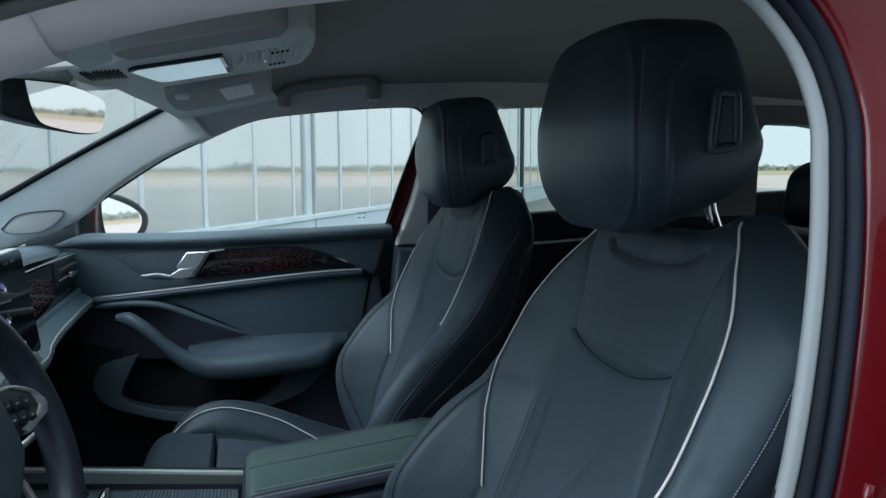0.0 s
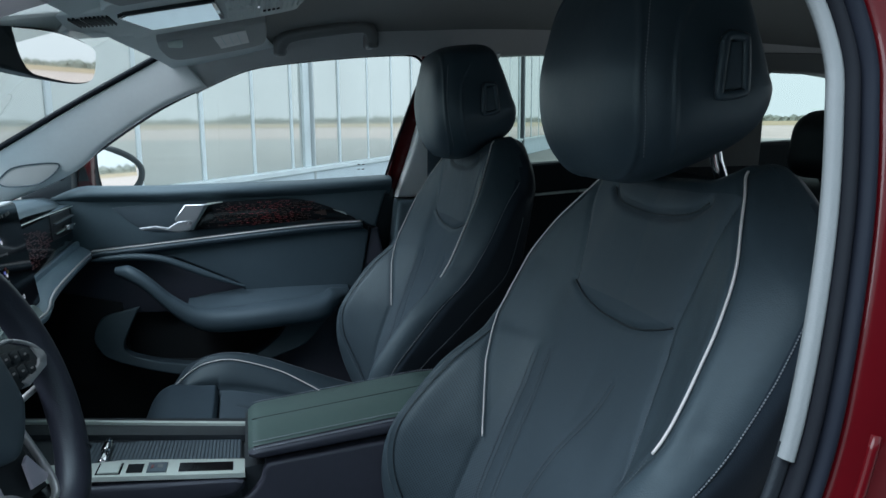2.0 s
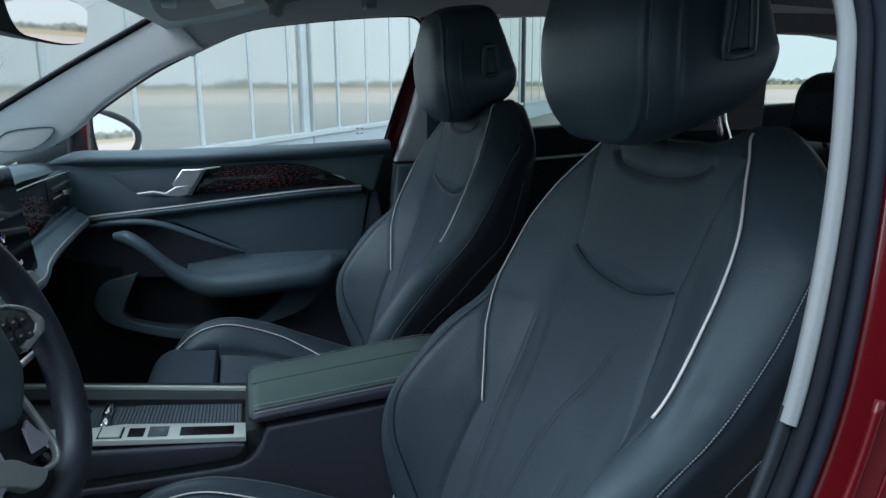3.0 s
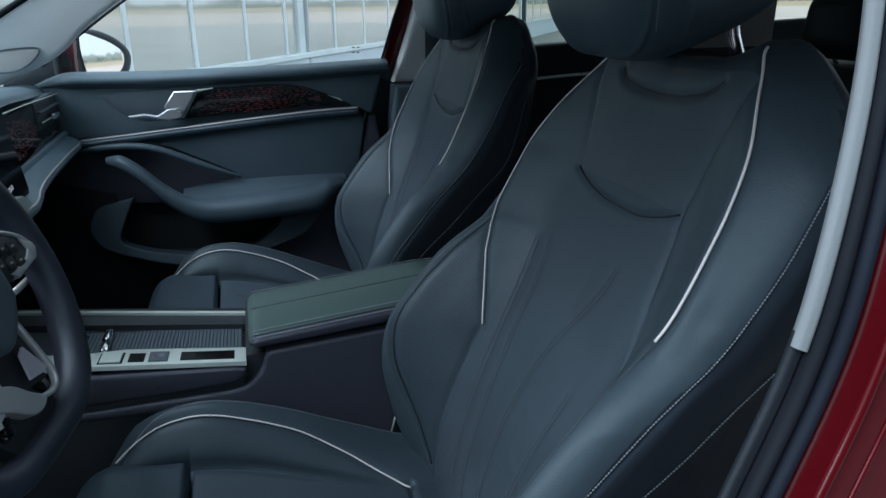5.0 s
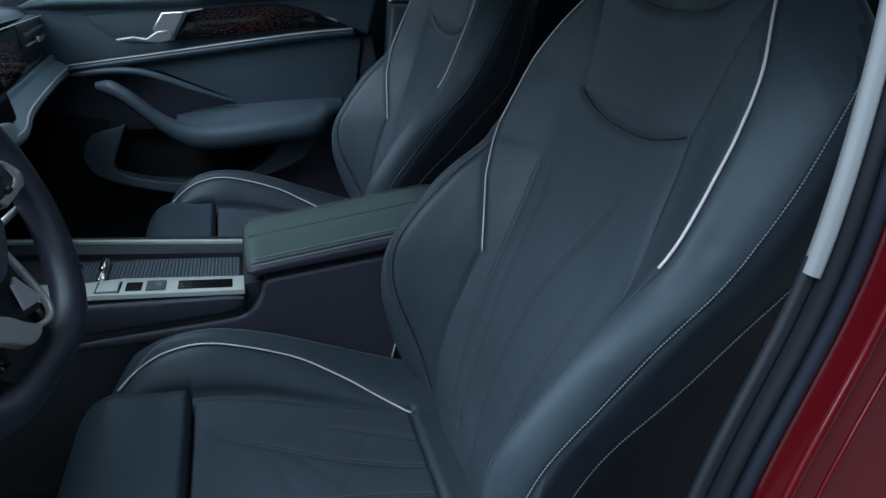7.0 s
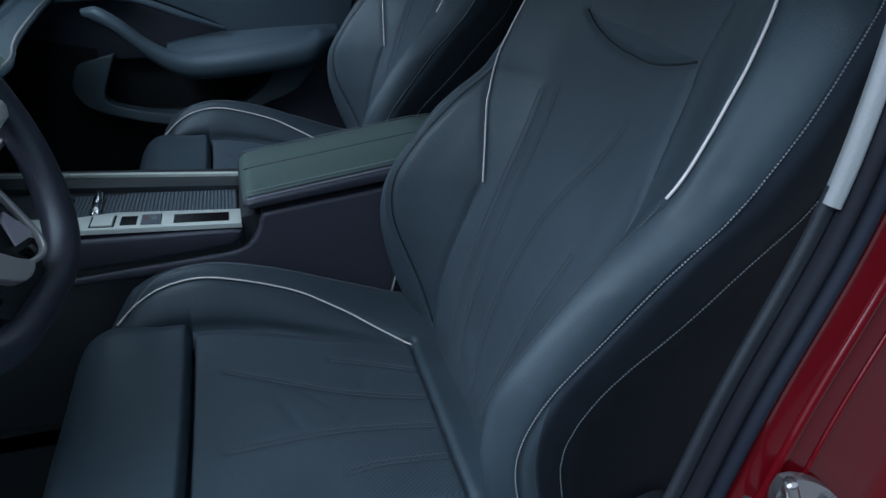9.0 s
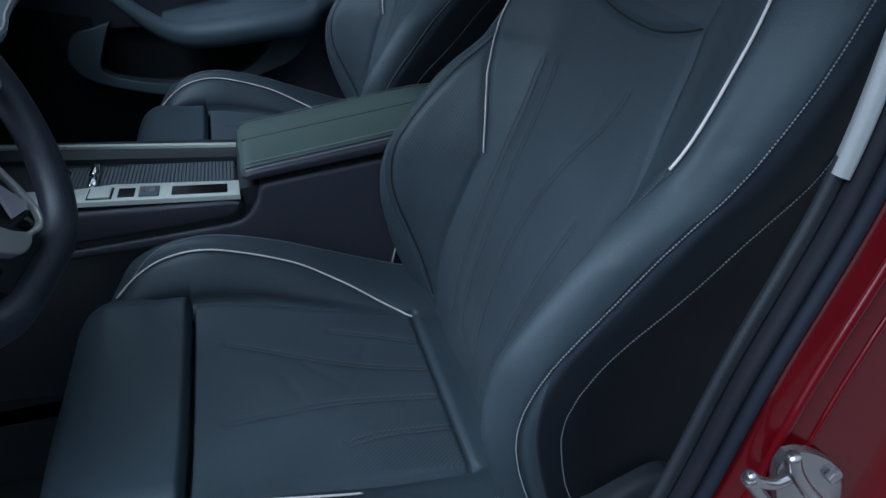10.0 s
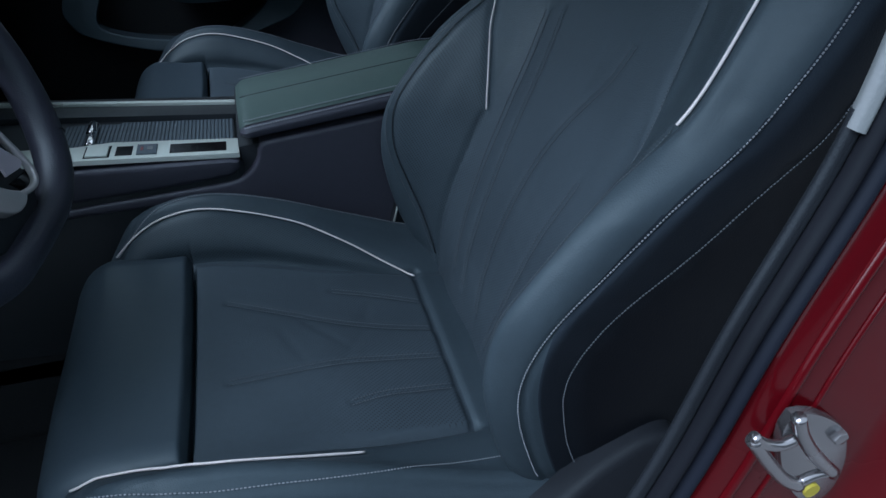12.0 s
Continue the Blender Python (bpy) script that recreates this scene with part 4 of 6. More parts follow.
# printed glass maker's marks
marks = thing("glass_mark", "small faint printed mark on the side window", "glass mark")
for x0, z0, w0 in ((.268, 1.070, .022),):
    for i in range(4):
        a, b = x0 + (i % 2) * w0 * .5 - w0 * .2, z0 - (i // 2) * .012
        slab("mark_bar", [(a, b), (a + w0 * .3, b), (a + w0 * .3, b + .0028), (a, b + .0028)], lambda p, q, c: on_lean(p, q, .006 + c), PRINT, marks, bevel=0, thick=.001)

# ---- passenger door ----
door = thing("passenger_door", "closed passenger door with soft black trim and pale stitched line", "car door")


def dpl(y, k=0.0, x0=0.0):
    return lambda a, b, c: (a, y + c + k * (b - .9), b)


# upper roll under the window
roll = smooth_path([(1.852, .985), (1.828, 1.000), (1.812, 1.012), (1.815, 1.024), (1.835, 1.030), (1.870, 1.032)], 4)
path_top = np.array([(x, 0, np.interp(x, [-.42, -.2, .13, .36], [.004, -.001, .003, .012])) for x in np.linspace(-.45, .343, 44)])
V = [(x, y + .030 * max(0, (-.36 - x) / .09), .985 + (z - .985) * (1 - .75 * max(0, (-.36 - x) / .09) ** 1.5) + dz) for x, _, dz in path_top for y, z in roll]
mesh("window_ledge", V, grid_faces(44, len(roll)), SLUSH, door)
# belt panel, with the dark inlay below it
slab("belt_panel", [(-.43, 1.012), (-.43, .895), (-.35, .886), (0, .912), (.157, .926), (.268, .930), (.292, .915), (.305, .915), (.325, .985), (.340, 1.030)], dpl(1.838, -.06), SLUSH, door, bevel=.008, thick=.03, seg=3)
slab("rear_edge", [(.292, .913), (.262, .780), (.205, .765), (.100, .680), (.020, .630), (-.03, .600), (-.03, .36), (.36, .36), (.352, .60), (.330, .80), (.310, .913)], dpl(1.832), SIDETRIM, door, bevel=.006, thick=.05)
inlay = smooth_path([(-.126, .928), (-.092, .986), (-.02, .992), (.06, .995), (.118, .992), (.165, .980), (.210, .962), (.250, .941), (.240, .936), (.15, .941), (.06, .936), (-.04, .930), (-.126, .928)], 4)[:-1]
decor = slab("decor_panel", list(map(tuple, inlay)), dpl(1.824, -.06), PIANO, door, "gloss black inlay with red light dashes", bevel=.003, thick=.02)
rnd = random.Random(4)
Vr, Fr, Vd, Fd = [], [], [], []
for r in range(13):
    z = .936 + r * .0043
    x = -.10 + rnd.random() * .01
    while x < .18:
        L = rnd.uniform(.004, .013)
        lo, hi = -.112 + (z - .93) * .62, .215 - (z - .955) * 1.3 if z > .955 else .20
        keep = .85 - 2.6 * abs(x - .04) - (.3 if r in (0, 12) else 0)
        if lo + .006 < x and x + L < hi - .02 and rnd.random() < keep + .25:
            red = rnd.random() < .75 - 5 * abs(x - .045)
            Vv, Ff = (Vr, Fr) if red else (Vd, Fd)
            b = len(Vv)
            y = 1.8225 - .06 * (z - .9)
            for dx, dz, dy in ((0, 0, 0), (L, .0002, 0), (L + .0008, .0013, 0), (.0008, .0011, 0), (0, 0, .0015), (L, .0002, .0015), (L + .0008, .0013, .0015), (.0008, .0011, .0015)):
                Vv.append((x + dx, y + dy, z + dz + .07 * max(0, x) * .3))
            Ff += [tuple(b + i for i in q) for q in ((0, 1, 2, 3), (0, 4, 5, 1), (1, 5, 6, 2), (2, 6, 7, 3), (3, 7, 4, 0))]
        x += L + rnd.uniform(.002, .010)
tagged(mesh("red_dashes", Vr, Fr, REDGLOW, decor, "dim red light dashes", smooth=False), kind="stuff")
tagged(mesh("bronze_dashes", Vd, Fd, DIMDASH, decor, smooth=False), kind="stuff")
# small satin and bronze slivers modelled as highlights on the inlay
slab("decor_glint", [(.196, .966), (.232, .950), (.225, .958)], dpl(1.8215, -.06), SATIN, decor, bevel=0, thick=.002)
slab("decor_glint", [(.150, .958), (.182, .952), (.178, .966)], dpl(1.8215, -.06), DIMDASH, decor, bevel=0, thick=.002)
# lever and its bowl
slab("handle_bowl", list(map(tuple, smooth_path([(-.305, .985), (-.24, .932), (-.155, .926), (-.125, .930), (-.092, .988), (-.20, .992), (-.305, .985)], 4)[:-1])), dpl(1.8345, -.06), PLASTIC, door, bevel=.004, thick=.01)
handle = slab("door_lever", [(-.160, .926), (-.132, .930), (-.094, .990), (-.144, .990), (-.168, .958)], dpl(1.806, -.05), LEVER, door, "satin chrome door lever", bevel=.005, thick=.012, seg=3)
slab("lever_tongue", [(-.246, .940), (-.240, .934), (-.208, .936), (-.182, .930), (-.160, .926), (-.132, .932), (-.128, .954), (-.160, .952), (-.184, .938), (-.210, .944)], dpl(1.802), LEVER, handle, bevel=.0045, thick=.010, seg=3)
slab("light_edge", [(-.134, .929), (-.129, .929), (-.092, .987), (-.060, .992), (-.060, .9935), (-.095, .991)], dpl(1.817, -.06), SATIN, decor, bevel=.0006, thick=.006)
# stitched ledge with its pale cord
ledge = smooth_path([(-.352, .884), (-.20, .896), (0, .913), (.157, .925), (.268, .929)], 12)
led = np.array([(x, 1.820, z) for x, z in ledge])
sweep("stitched_ledge", led, [(-.02, -.012), (.006, -.012), (.011, -.006), (.010, .001), (.004, .005), (-.02, .006)], LEATHER, door, up=(0, 0, 1))
tube("pale_cord", led + [0, -.0075, .0058], .0014, PIPING, door, "thin pale cord")
for dz, dy in ((.0085, -.004), (-.001, -.0118)):
    stitches("stitching", led + [0, dy, dz], (0, -1, .3), THREAD, door, r=.0005)
# padded middle
midp = [(-.43, .880), (-.352, .876), (0, .905), (.157, .917), (.262, .922), (.285, .905), (.258, .745), (.215, .742), (.10, .742), (.0, .745), (-.035, .796), (-.08, .818), (-.17, .862), (-.24, .873), (-.43, .868)]
slab("padded_panel", midp, dpl(1.826), DOORHIDE, door, bevel=.010, thick=.03, seg=4)
slab("speaker_mesh", [(-.43, .864), (-.27, .868), (-.19, .857), (-.10, .812), (-.02, .788), (-.02, .73), (-.20, .73), (-.43, .74)], dpl(1.846), SIDETRIM, door, bevel=.003, thick=.02)
up_rim = even(smooth_path([(-.36, 1.812, .866), (-.30, 1.806, .872), (-.24, 1.802, .872), (-.185, 1.80, .860), (-.10, 1.80, .822), (-.018, 1.802, .788)], 10), .006)
tube("upper_rim", up_rim + [0, .006, 0], .0085, DOORHIDE, door, n=12, taper=np.interp(np.linspace(0, 1, len(up_rim)), [0, .08, .7, 1], [.3, 1, 1, .35]))
# armrest with the pull handle that rises from it
arm = smooth_path([(-.295, 1.760, .852), (-.262, 1.742, .847), (-.225, 1.737, .820), (-.175, 1.735, .770), (-.12, 1.735, .735), (-.05, 1.738, .726), (.06, 1.745, .729), (.15, 1.755, .734), (.190, 1.775, .748), (.222, 1.80, .758)], 10)
sec = [np.array(rounded_rect(1, 1, .42, 5))]
wd = np.interp(np.linspace(0, 1, len(arm)), [0, .1, .25, .45, .6, .85, 1], [.030, .040, .046, .052, .085, .090, .06])
ht = np.interp(np.linspace(0, 1, len(arm)), [0, .1, .25, .45, .6, .85, 1], [.016, .034, .040, .050, .058, .064, .022])
t, s, u = frames_along(arm, (0, 0, 1))
V = []
for p, si, ui, a, b, k in zip(arm, s, u, wd, ht, np.linspace(0, 1, len(arm))):
    q = sec[0]
    back = .5 * (a - .05) if a > .05 else 0
    V += [p + np.array((0, 1, 0)) * (e[0] * a + back) + np.array((0, 0, 1)) * e[1] * b for e in q]
m = len(sec[0])
mesh("armrest", V, grid_faces(len(arm), m, True) + [tuple(range(m)), tuple((len(arm) - 1) * m + j for j in range(m))], DOORHIDE, door)
V = []
for x in np.linspace(-.15, .228, 40):
    lo = np.interp(x, [-.15, -.05, .06, .15, .19, .23], [.752, .751, .756, .763, .766, .768])
    hi = np.interp(x, [-.154, -.10, -.025, .08, .23], [.763, .772, .780, .781, .778])
    y0 = np.interp(x, [-.15, .06, .15, .23], [1.742, 1.750, 1.762, 1.800])
    V.append((x, y0, lo - .03))
    V += [(x, y0 + (1.832 - y0) * q, lo + (hi - lo) * (q * q * (1.6 - .6 * q)) - .004 * (1 - q) ** 4) for q in np.linspace(0, 1, 12)]
    V.append((x, 1.832, lo - .03))
mesh("armrest_shelf", V, grid_faces(40, 14, True), DOORHIDE, door)
# lower door: pocket and its rim
slab("lower_panel", list(map(tuple, np.vstack([smooth_path([(-.345, .650), (-.362, .680), (-.356, .712), (-.338, .732), (-.300, .741), (-.263, .748)], 4), smooth_path([(-.270, .735), (-.286, .700), (-.298, .668), (-.292, .650), (-.262, .636), (-.196, .620), (-.107, .609), (-.029, .617), (.010, .630), (.048, .656), (.066, .677), (.090, .715)], 4), smooth_path([(.20, .775), (.224, .767), (.203, .733), (.179, .698), (.142, .6585), (.106, .633), (.037, .612), (-.02, .592), (-.107, .584), (-.196, .596), (-.290, .622), (-.334, .641)], 4)]))), dpl(1.891, .36), DOORHIDE, door, bevel=.010, thick=.03, seg=4)
# black plate paints the floor's shadow on the lower door
slab("floor_shadow_plate", [(-.46, .80), (-.30, .76), (-.29, .62), (-.10, .60), (-.02, .60), (-.02, .36), (-.46, .36)], dpl(1.840), BLACKOUT, door, bevel=0, thick=.02)
slab("pocket_back", [(-.32, .78), (.18, .78), (.18, .58), (-.32, .58)], dpl(1.868), BLACKOUT, door, bevel=0, thick=.01)
slab("door_core", [(-.46, .30), (-.46, 1.0), (.36, 1.02), (.36, .30)], dpl(1.885), HARD, door, bevel=0, thick=.03)

# rear door, seen past the seats
rdoor = thing("rear_door", "closed rear passenger door with dark trim", "car door")
slab("rear_door_trim", [(.50, .30), (.50, 1.0), (.56, 1.056), (.70, 1.064), (1.0, 1.078), (1.25, 1.105), (1.66, 1.12), (1.66, .30)], dpl(1.830, -.06), SHADEHIDE, rdoor, bevel=.012, thick=.05, seg=3)
tube("trim_line", even(np.array([(.52, 1.812, .975), (.9, 1.812, .995), (1.3, 1.812, 1.01)]), .02), .004, SATIN, rdoor, "thin metal trim line")

# door mirror
mir = thing("door_mirror", "black door mirror with bright glass on a red foot", "door mirror")
shell = smooth_path([(-.400, 1.108), (-.367, 1.117), (-.345, 1.120), (-.312, 1.114), (-.277, 1.094), (-.2545, 1.068), (-.2495, 1.048), (-.254, 1.026), (-.265, 1.007), (-.282, .9975), (-.323, .997), (-.385, 1.000), (-.400, 1.05), (-.400, 1.108)], 5)[:-1]
slab("mirror_housing", list(map(tuple, shell)), lambda a, b, c: (max(-.372, -.318 + (a + .318) * .84) - .22 * c, 2.05 + c + 1.3 * (a * .84 - .051 + .3), b), HARD, mir, bevel=.012, thick=.09, seg=4)
gl = smooth_path([(-.3515, 1.110), (-.3406, 1.1128), (-.317, 1.103), (-.287, 1.087), (-.2645, 1.0672), (-.260, 1.0485), (-.2635, 1.0327), (-.274, 1.0177), (-.291, 1.0066), (-.3175, 1.004), (-.3394, 1.0054), (-.348, 1.037), (-.3523, 1.075), (-.3515, 1.110)], 5)[:-1]
slab("mirror_glass", list(map(tuple, gl)), lambda a, b, c: (-.318 + (a + .312) * .84, 2.036 + c + 1.3 * (a * .84 - .051 + .3) + .066 * (b - 1.05), b), MIRROR, mir, "bright mirror glass", bevel=0, thick=.004)
slab("mirror_foot", [(-0.384, 1.098), (-0.356, 1.114), (-0.359, 1.039), (-0.356, 1.005), (-0.408, 1.007), (-0.394, 1.04)], lambda a, b, c: (a, 1.93 + c, b), PAINT, mir, "red painted foot", bevel=.008, thick=.06)
slab("foot_recess", [(-0.382, 1.077), (-0.373, 1.076), (-0.365, 1.041), (-0.39, 1.041)], lambda a, b, c: (a, 1.9275 + c, b), BLACKOUT, mir, bevel=0, thick=.004)
slab("mirror_base", [(-.50, 1.02), (-.388, 1.105), (-.392, 1.02), (-.392, .99), (-.50, .99)], lambda a, b, c: (a, 1.87 + c, b), HARD, mir, bevel=.006, thick=.14)

# ---- dashboard ----
dash = thing("dashboard", "dark dashboard with a stitched ledge and a gloss inlay", "dashboard")
ys = np.linspace(.36, 1.86, 40)
prof = smooth_path([(-.98, .965), (-.80, .985), (-.60, 1.015), (-.44, 1.034), (-.392, 1.028), (-.376, 1.016)], 5)
V = [(x - .03 * ((y - 1.3) / .5) ** 2 * (y > 1.3), y, z - .02 * max(0, (y - 1.45) / .35)) for y in ys for x, z in prof]
mesh("dash_top", V, grid_faces(len(ys), len(prof)), SLUSH, dash)
slab("dash_face", [(.36, 1.012), (1.30, 1.008), (1.83, .996), (1.83, .886), (1.30, .884), (.36, .884)], lambda a, b, c: (-.392 - c + .02 * (1.83 - a), a, b), SLUSH, dash, bevel=.004, thick=.03)
tube("dash_trim_line", even(np.array([(-.366, 1.25, 1.012), (-.372, 1.5, 1.006), (-.379, 1.80, .996)]), .02), .0010, SATIN, dash, "thin metal line", up=(1, 0, 0))
inl = slab("dash_inlay", [(1.22, 1.004), (1.595, .999), (1.805, .992), (1.805, .922), (1.595, .912), (1.22, .903)], lambda a, b, c: (-.3845 - c + .02 * (1.83 - a), a, b), PIANO, dash, "gloss black inlay with red light dashes", bevel=.002, thick=.02)
Vr, Fr = [], []
for r in range(22):
    z, y = .921 + r * .0034, 1.36 + rnd.random() * .02
    while y < 1.59 - .0012 * abs(r - 9) ** 2:
        L = rnd.uniform(.006, .020)
        if rnd.random() < .72:
            b = len(Vr)
            x = -.3838 + .02 * (1.83 - y)
            for dy, dz, dx in ((0, 0, 0), (L, 0, 0), (L, .0008, 0), (0, .0008, 0), (0, 0, -.001), (L, 0, -.001), (L, .0008, -.001), (0, .0008, -.001)):
                Vr.append((x + dx, y + dy, z + dz))
            Fr += [tuple(b + i for i in q) for q in ((0, 1, 2, 3), (0, 4, 5, 1), (1, 5, 6, 2), (2, 6, 7, 3), (3, 7, 4, 0))]
        y += L + rnd.uniform(.004, .014)
tagged(mesh("red_dashes", Vr, Fr, REDGLOW, inl, "dim red light dashes", smooth=False), kind="stuff")
vent = slab("air_vent", [(1.600, .998), (1.785, .992), (1.785, .940), (1.610, .945)], lambda a, b, c: (-.3825 - c + .02 * (1.83 - a), a, b), HARD, dash, bevel=.003, thick=.02)
for k in range(2):
    z = .958 + k * .019
    slat = block("vent_slat", (-.387, 1.615, z), (-.373, 1.778, z + .0035), HARD, vent, bevel=.001)
    block("slat_edge", (-.3735, 1.617, z + .0004), (-.3715, 1.776, z + .0030), SATIN if k == 0 else PLASTIC, slat, bevel=.0006)
block("vent_knob", (-.376, 1.68, .958), (-.362, 1.725, .968), CHROME, vent, "chrome vent knob", bevel=.002)
# stitched ledge below the inlay
inner = [(-.390, 1.86, .901), (-.388, 1.60, .899), (-.384, 1.40, .897), (-.376, 1.28, .895)]
out2 = smooth_path([(-.354, 1.835, .883), (-.356, 1.70, .880), (-.350, 1.50, .877), (-.340, 1.395, .876), (-.329, 1.335, .875), (-.326, 1.295, .873), (-.334, 1.25, .870)], 6)
ins = even(np.array(inner), .012)
ins = np.stack([np.interp(np.linspace(0, 1, len(out2)), np.linspace(0, 1, len(ins)), ins[:, k]) for k in range(3)], 1)
V = []
for a, b in zip(ins, out2):
    for f in np.linspace(0, 1, 6):
        V.append(a * (1 - f) + b * f + np.array((0, 0, .004 * math.sin(math.pi * f))))
    V += [b + (.003, 0, -.003), b + (.002, 0, -.011), b + (-.02, 0, -.017), b + (-.09, 0, -.03)]
mesh("dash_ledge", V, grid_faces(len(out2), 10), DASHSKIN, dash)
tube("ledge_cord", out2 + [.001, 0, .0022], .0020, PIPING, dash, "thin pale cord")
for dx in (-.007, .006):
    stitches("stitching", out2 + [dx, 0, .0025 if dx < 0 else -.0015], (0, 0, 1), THREAD, dash, r=.0006)
sweep("ledge_riser", ins + [.004, 0, .002], rounded_rect(.012, .016, .004, 3), DASHSKIN, dash)
slab("glovebox", [(1.25, .845), (1.82, .862), (1.82, .60), (1.25, .58)], lambda a, b, c: (-.44 - c - .25 * (.86 - b), a, b), HARD, dash, bevel=.01, thick=.03)
slab("lower_dash", [(.36, .84), (1.25, .85), (1.25, .58), (.36, .58)], lambda a, b, c: (-.44 - c - .25 * (.86 - b), a, b), HARD, dash, bevel=.01, thick=.03)

# touch screen on the dashboard
scr = thing("touch_screen", "black tablet-like touch screen showing coloured icons", "screen")
sy0, sy1, sz0, sz1 = .948, 1.318, .884, 1.057


def scr_at(a, b, c):
    z = b
    return (-.342 - .10 * (z - sz0) - c, a + .13 * (sz1 - z), z)


outl = [(sy0 + p[0] + .185, (sz0 + sz1) / 2 + p[1]) for p in rounded_rect(.37, sz1 - sz0, .012, 4)]
slab("screen_body", outl, lambda a, b, c: scr_at(a, b, c), SCREENRIM, scr, "thin pale metal screen frame", bevel=.002, thick=.012)
outl = [(sy0 + p[0] + .185, (sz0 + sz1) / 2 + p[1]) for p in rounded_rect(.3655, sz1 - sz0 - .0045, .010, 4)]
glass = slab("screen_glass", outl, lambda a, b, c: scr_at(a, b, c - .0012), SCREEN, scr, bevel=0, thick=.006)
slab("slider_bar", [(1.0, .862), (1.0, .889)] + [(1.189, 0.908), (1.257, 0.899), (1.284, 0.886), (1.307, 0.869), (1.247, 0.87), (1.2, 0.888)], lambda a, b, c: (-.328 - c, a, b), SATIN, scr, "metal slider bar", bevel=.003, thick=.012)


def icon(y, z, w, h, mat):
    slab("icon", [(y + p[0], z + p[1]) for p in rounded_rect(w, h, min(w, h) * .45, 3)], lambda a, b, c: scr_at(a, b, c - .0022), mat, glass, bevel=0, thick=.0006)


def letters(name, text, size, y, z, mat, parent, at):
    cu = bpy.data.curves.new(name, "FONT")
    cu.body, cu.size, cu.extrude = text, size, .0002
    cu.materials.append(mat)
    ob = new(name, cu)
    ob.parent = parent
    p = Vector(at(y, z, -.003))
    ey, ez = (Vector(at(y + .01, z, -.003)) - p).normalized(), (Vector(at(y, z + .01, -.003)) - p).normalized()
    ob.matrix_basis = Matrix.Translation(p) @ Matrix((ey, ez, ey.cross(ez))).transposed().to_4x4() @ Matrix.Diagonal((1.45, 1, 1, 1))
    return ob


icon(1.196, 1.011, .015, .0065, BLUEGLOW)
icon(1.205, 1.005, .007, .0065, WHITEGLOW)
for k, (dy, dz) in enumerate(((0, .0062), (.0080, 0), (-.0080, 0), (0, -.0062))):
    icon(1.193 + dy * .8, .962 + dz * .8, .0070, .005, [REDGLOW, YELLOW, BLUEGLOW, WHITEGLOW][k])
# the caption under the upper icon is too fine to read
for k in range(9):
    icon(1.170 + k * .0058, .9895 - .0004 * k, .0040, .0030 + .0012 * (k % 4 == 0), PRINT)
letters("caption", "Ambiente", .0066, 1.166, .9440, PRINT, glass, scr_at)
letters("temperature_reading", "25.0", .0105, 1.2205, .9075, WHITEGLOW, glass, scr_at)
letters("clock_reading", "11:16", .0078, 1.249, 1.0385, PRINT, glass, scr_at)
for y in (1.226, 1.238):
    icon(y, 1.0410, .0052, .0052, PRINT)

# ---- centre console ----
con = thing("centre_console", "dark centre console with metal strips and a ribbed blind", "centre console")


def con_z(x):
    return .703 - .10 * (x + .15)


def con_at(x, y, c):
    return (x, y, con_z(x) - .05 * (y - 1.03) - c)


con.location = (.014, .012, 0)
slab("console_body", [(-.46, 1.005), (-.042, 1.005), (-.034, 1.012), (-.034, 1.245), (-.46, 1.255)], lambda a, b, c: con_at(a, b, c + .012), HARD, con, bevel=.004, thick=.30)
side_out = smooth_path([(-.46, .713), (-.25, .704), (-.05, .690)], 6)
slab("side_panel", list(map(tuple, side_out)) + [(-.037, .686), (-.038, .674), (-.052, .663), (-.10, .660), (-.25, .656), (-.46, .649)], lambda a, b, c: (a, .996 + c + .10 * max(0, .69 - b), b), SIDETRIM, con, bevel=.008, thick=.03, seg=3)
slab("lower_side", list(map(tuple, smooth_path([(-.46, .640), (-.25, .648), (-.10, .6525), (-.067, .6535), (-.043, .657), (-.0265, .667), (-.015, .682), (-.011, .697)], 5))) + [(-.006, .7055), (.0, .7073), (.20, .7235), (.36, .730), (.36, .40), (-.05, .40), (-.06, .60), (-.11, .633), (-.25, .635), (-.46, .627)], lambda a, b, c: (a, .999 + c, b), SIDETRIM, con, bevel=.006, thick=.03, seg=3)
# black carpet plate puts the footwell's darkness below the rim
slab("carpet_side", [(-.46, .66), (-.03, .66), (-.03, .36), (-.46, .36)], lambda a, b, c: (a, 1.018 + c, b), BLACKOUT, con, "black carpeted flank that carries the footwell's shade", bevel=.002, thick=.02)
# near metal strip with its slots and keys, far strip
strip = slab("metal_strip", [(-.46, 1.000), (-.036, 1.000), (-.036, 1.052), (-.20, 1.058), (-.245, 1.046), (-.46, 1.040)], lambda a, b, c: con_at(a, b, c - .004), SATIN, con, "satin metal switch strip", bevel=.0015, thick=.007)


def on_strip(name, x0, x1, y0, y1, mat, up=.0045, bev=.001, par=None):
    return slab(name, [(x0, y0), (x1, y0), (x1, y1), (x0, y1)], lambda a, b, c: con_at(a, b, c - up), mat, par or strip, bevel=bev, thick=.004)


on_strip("slot", -.124, -.052, 1.010, 1.040, PIANO, .0046, 0)
on_strip("slot", -.191, -.1705, 1.010, 1.040, PIANO, .0046, 0)
pk = on_strip("parking_key", -.165, -.140, 1.009, 1.041, PLASTIC, .0062)
on_strip("key_mark", -.152, -.145, 1.021, 1.031, STRIP, .0068, 0, pk)
on_strip("key_light", -.160, -.157, 1.020, 1.030, REDGLOW, .0068, 0, pk)
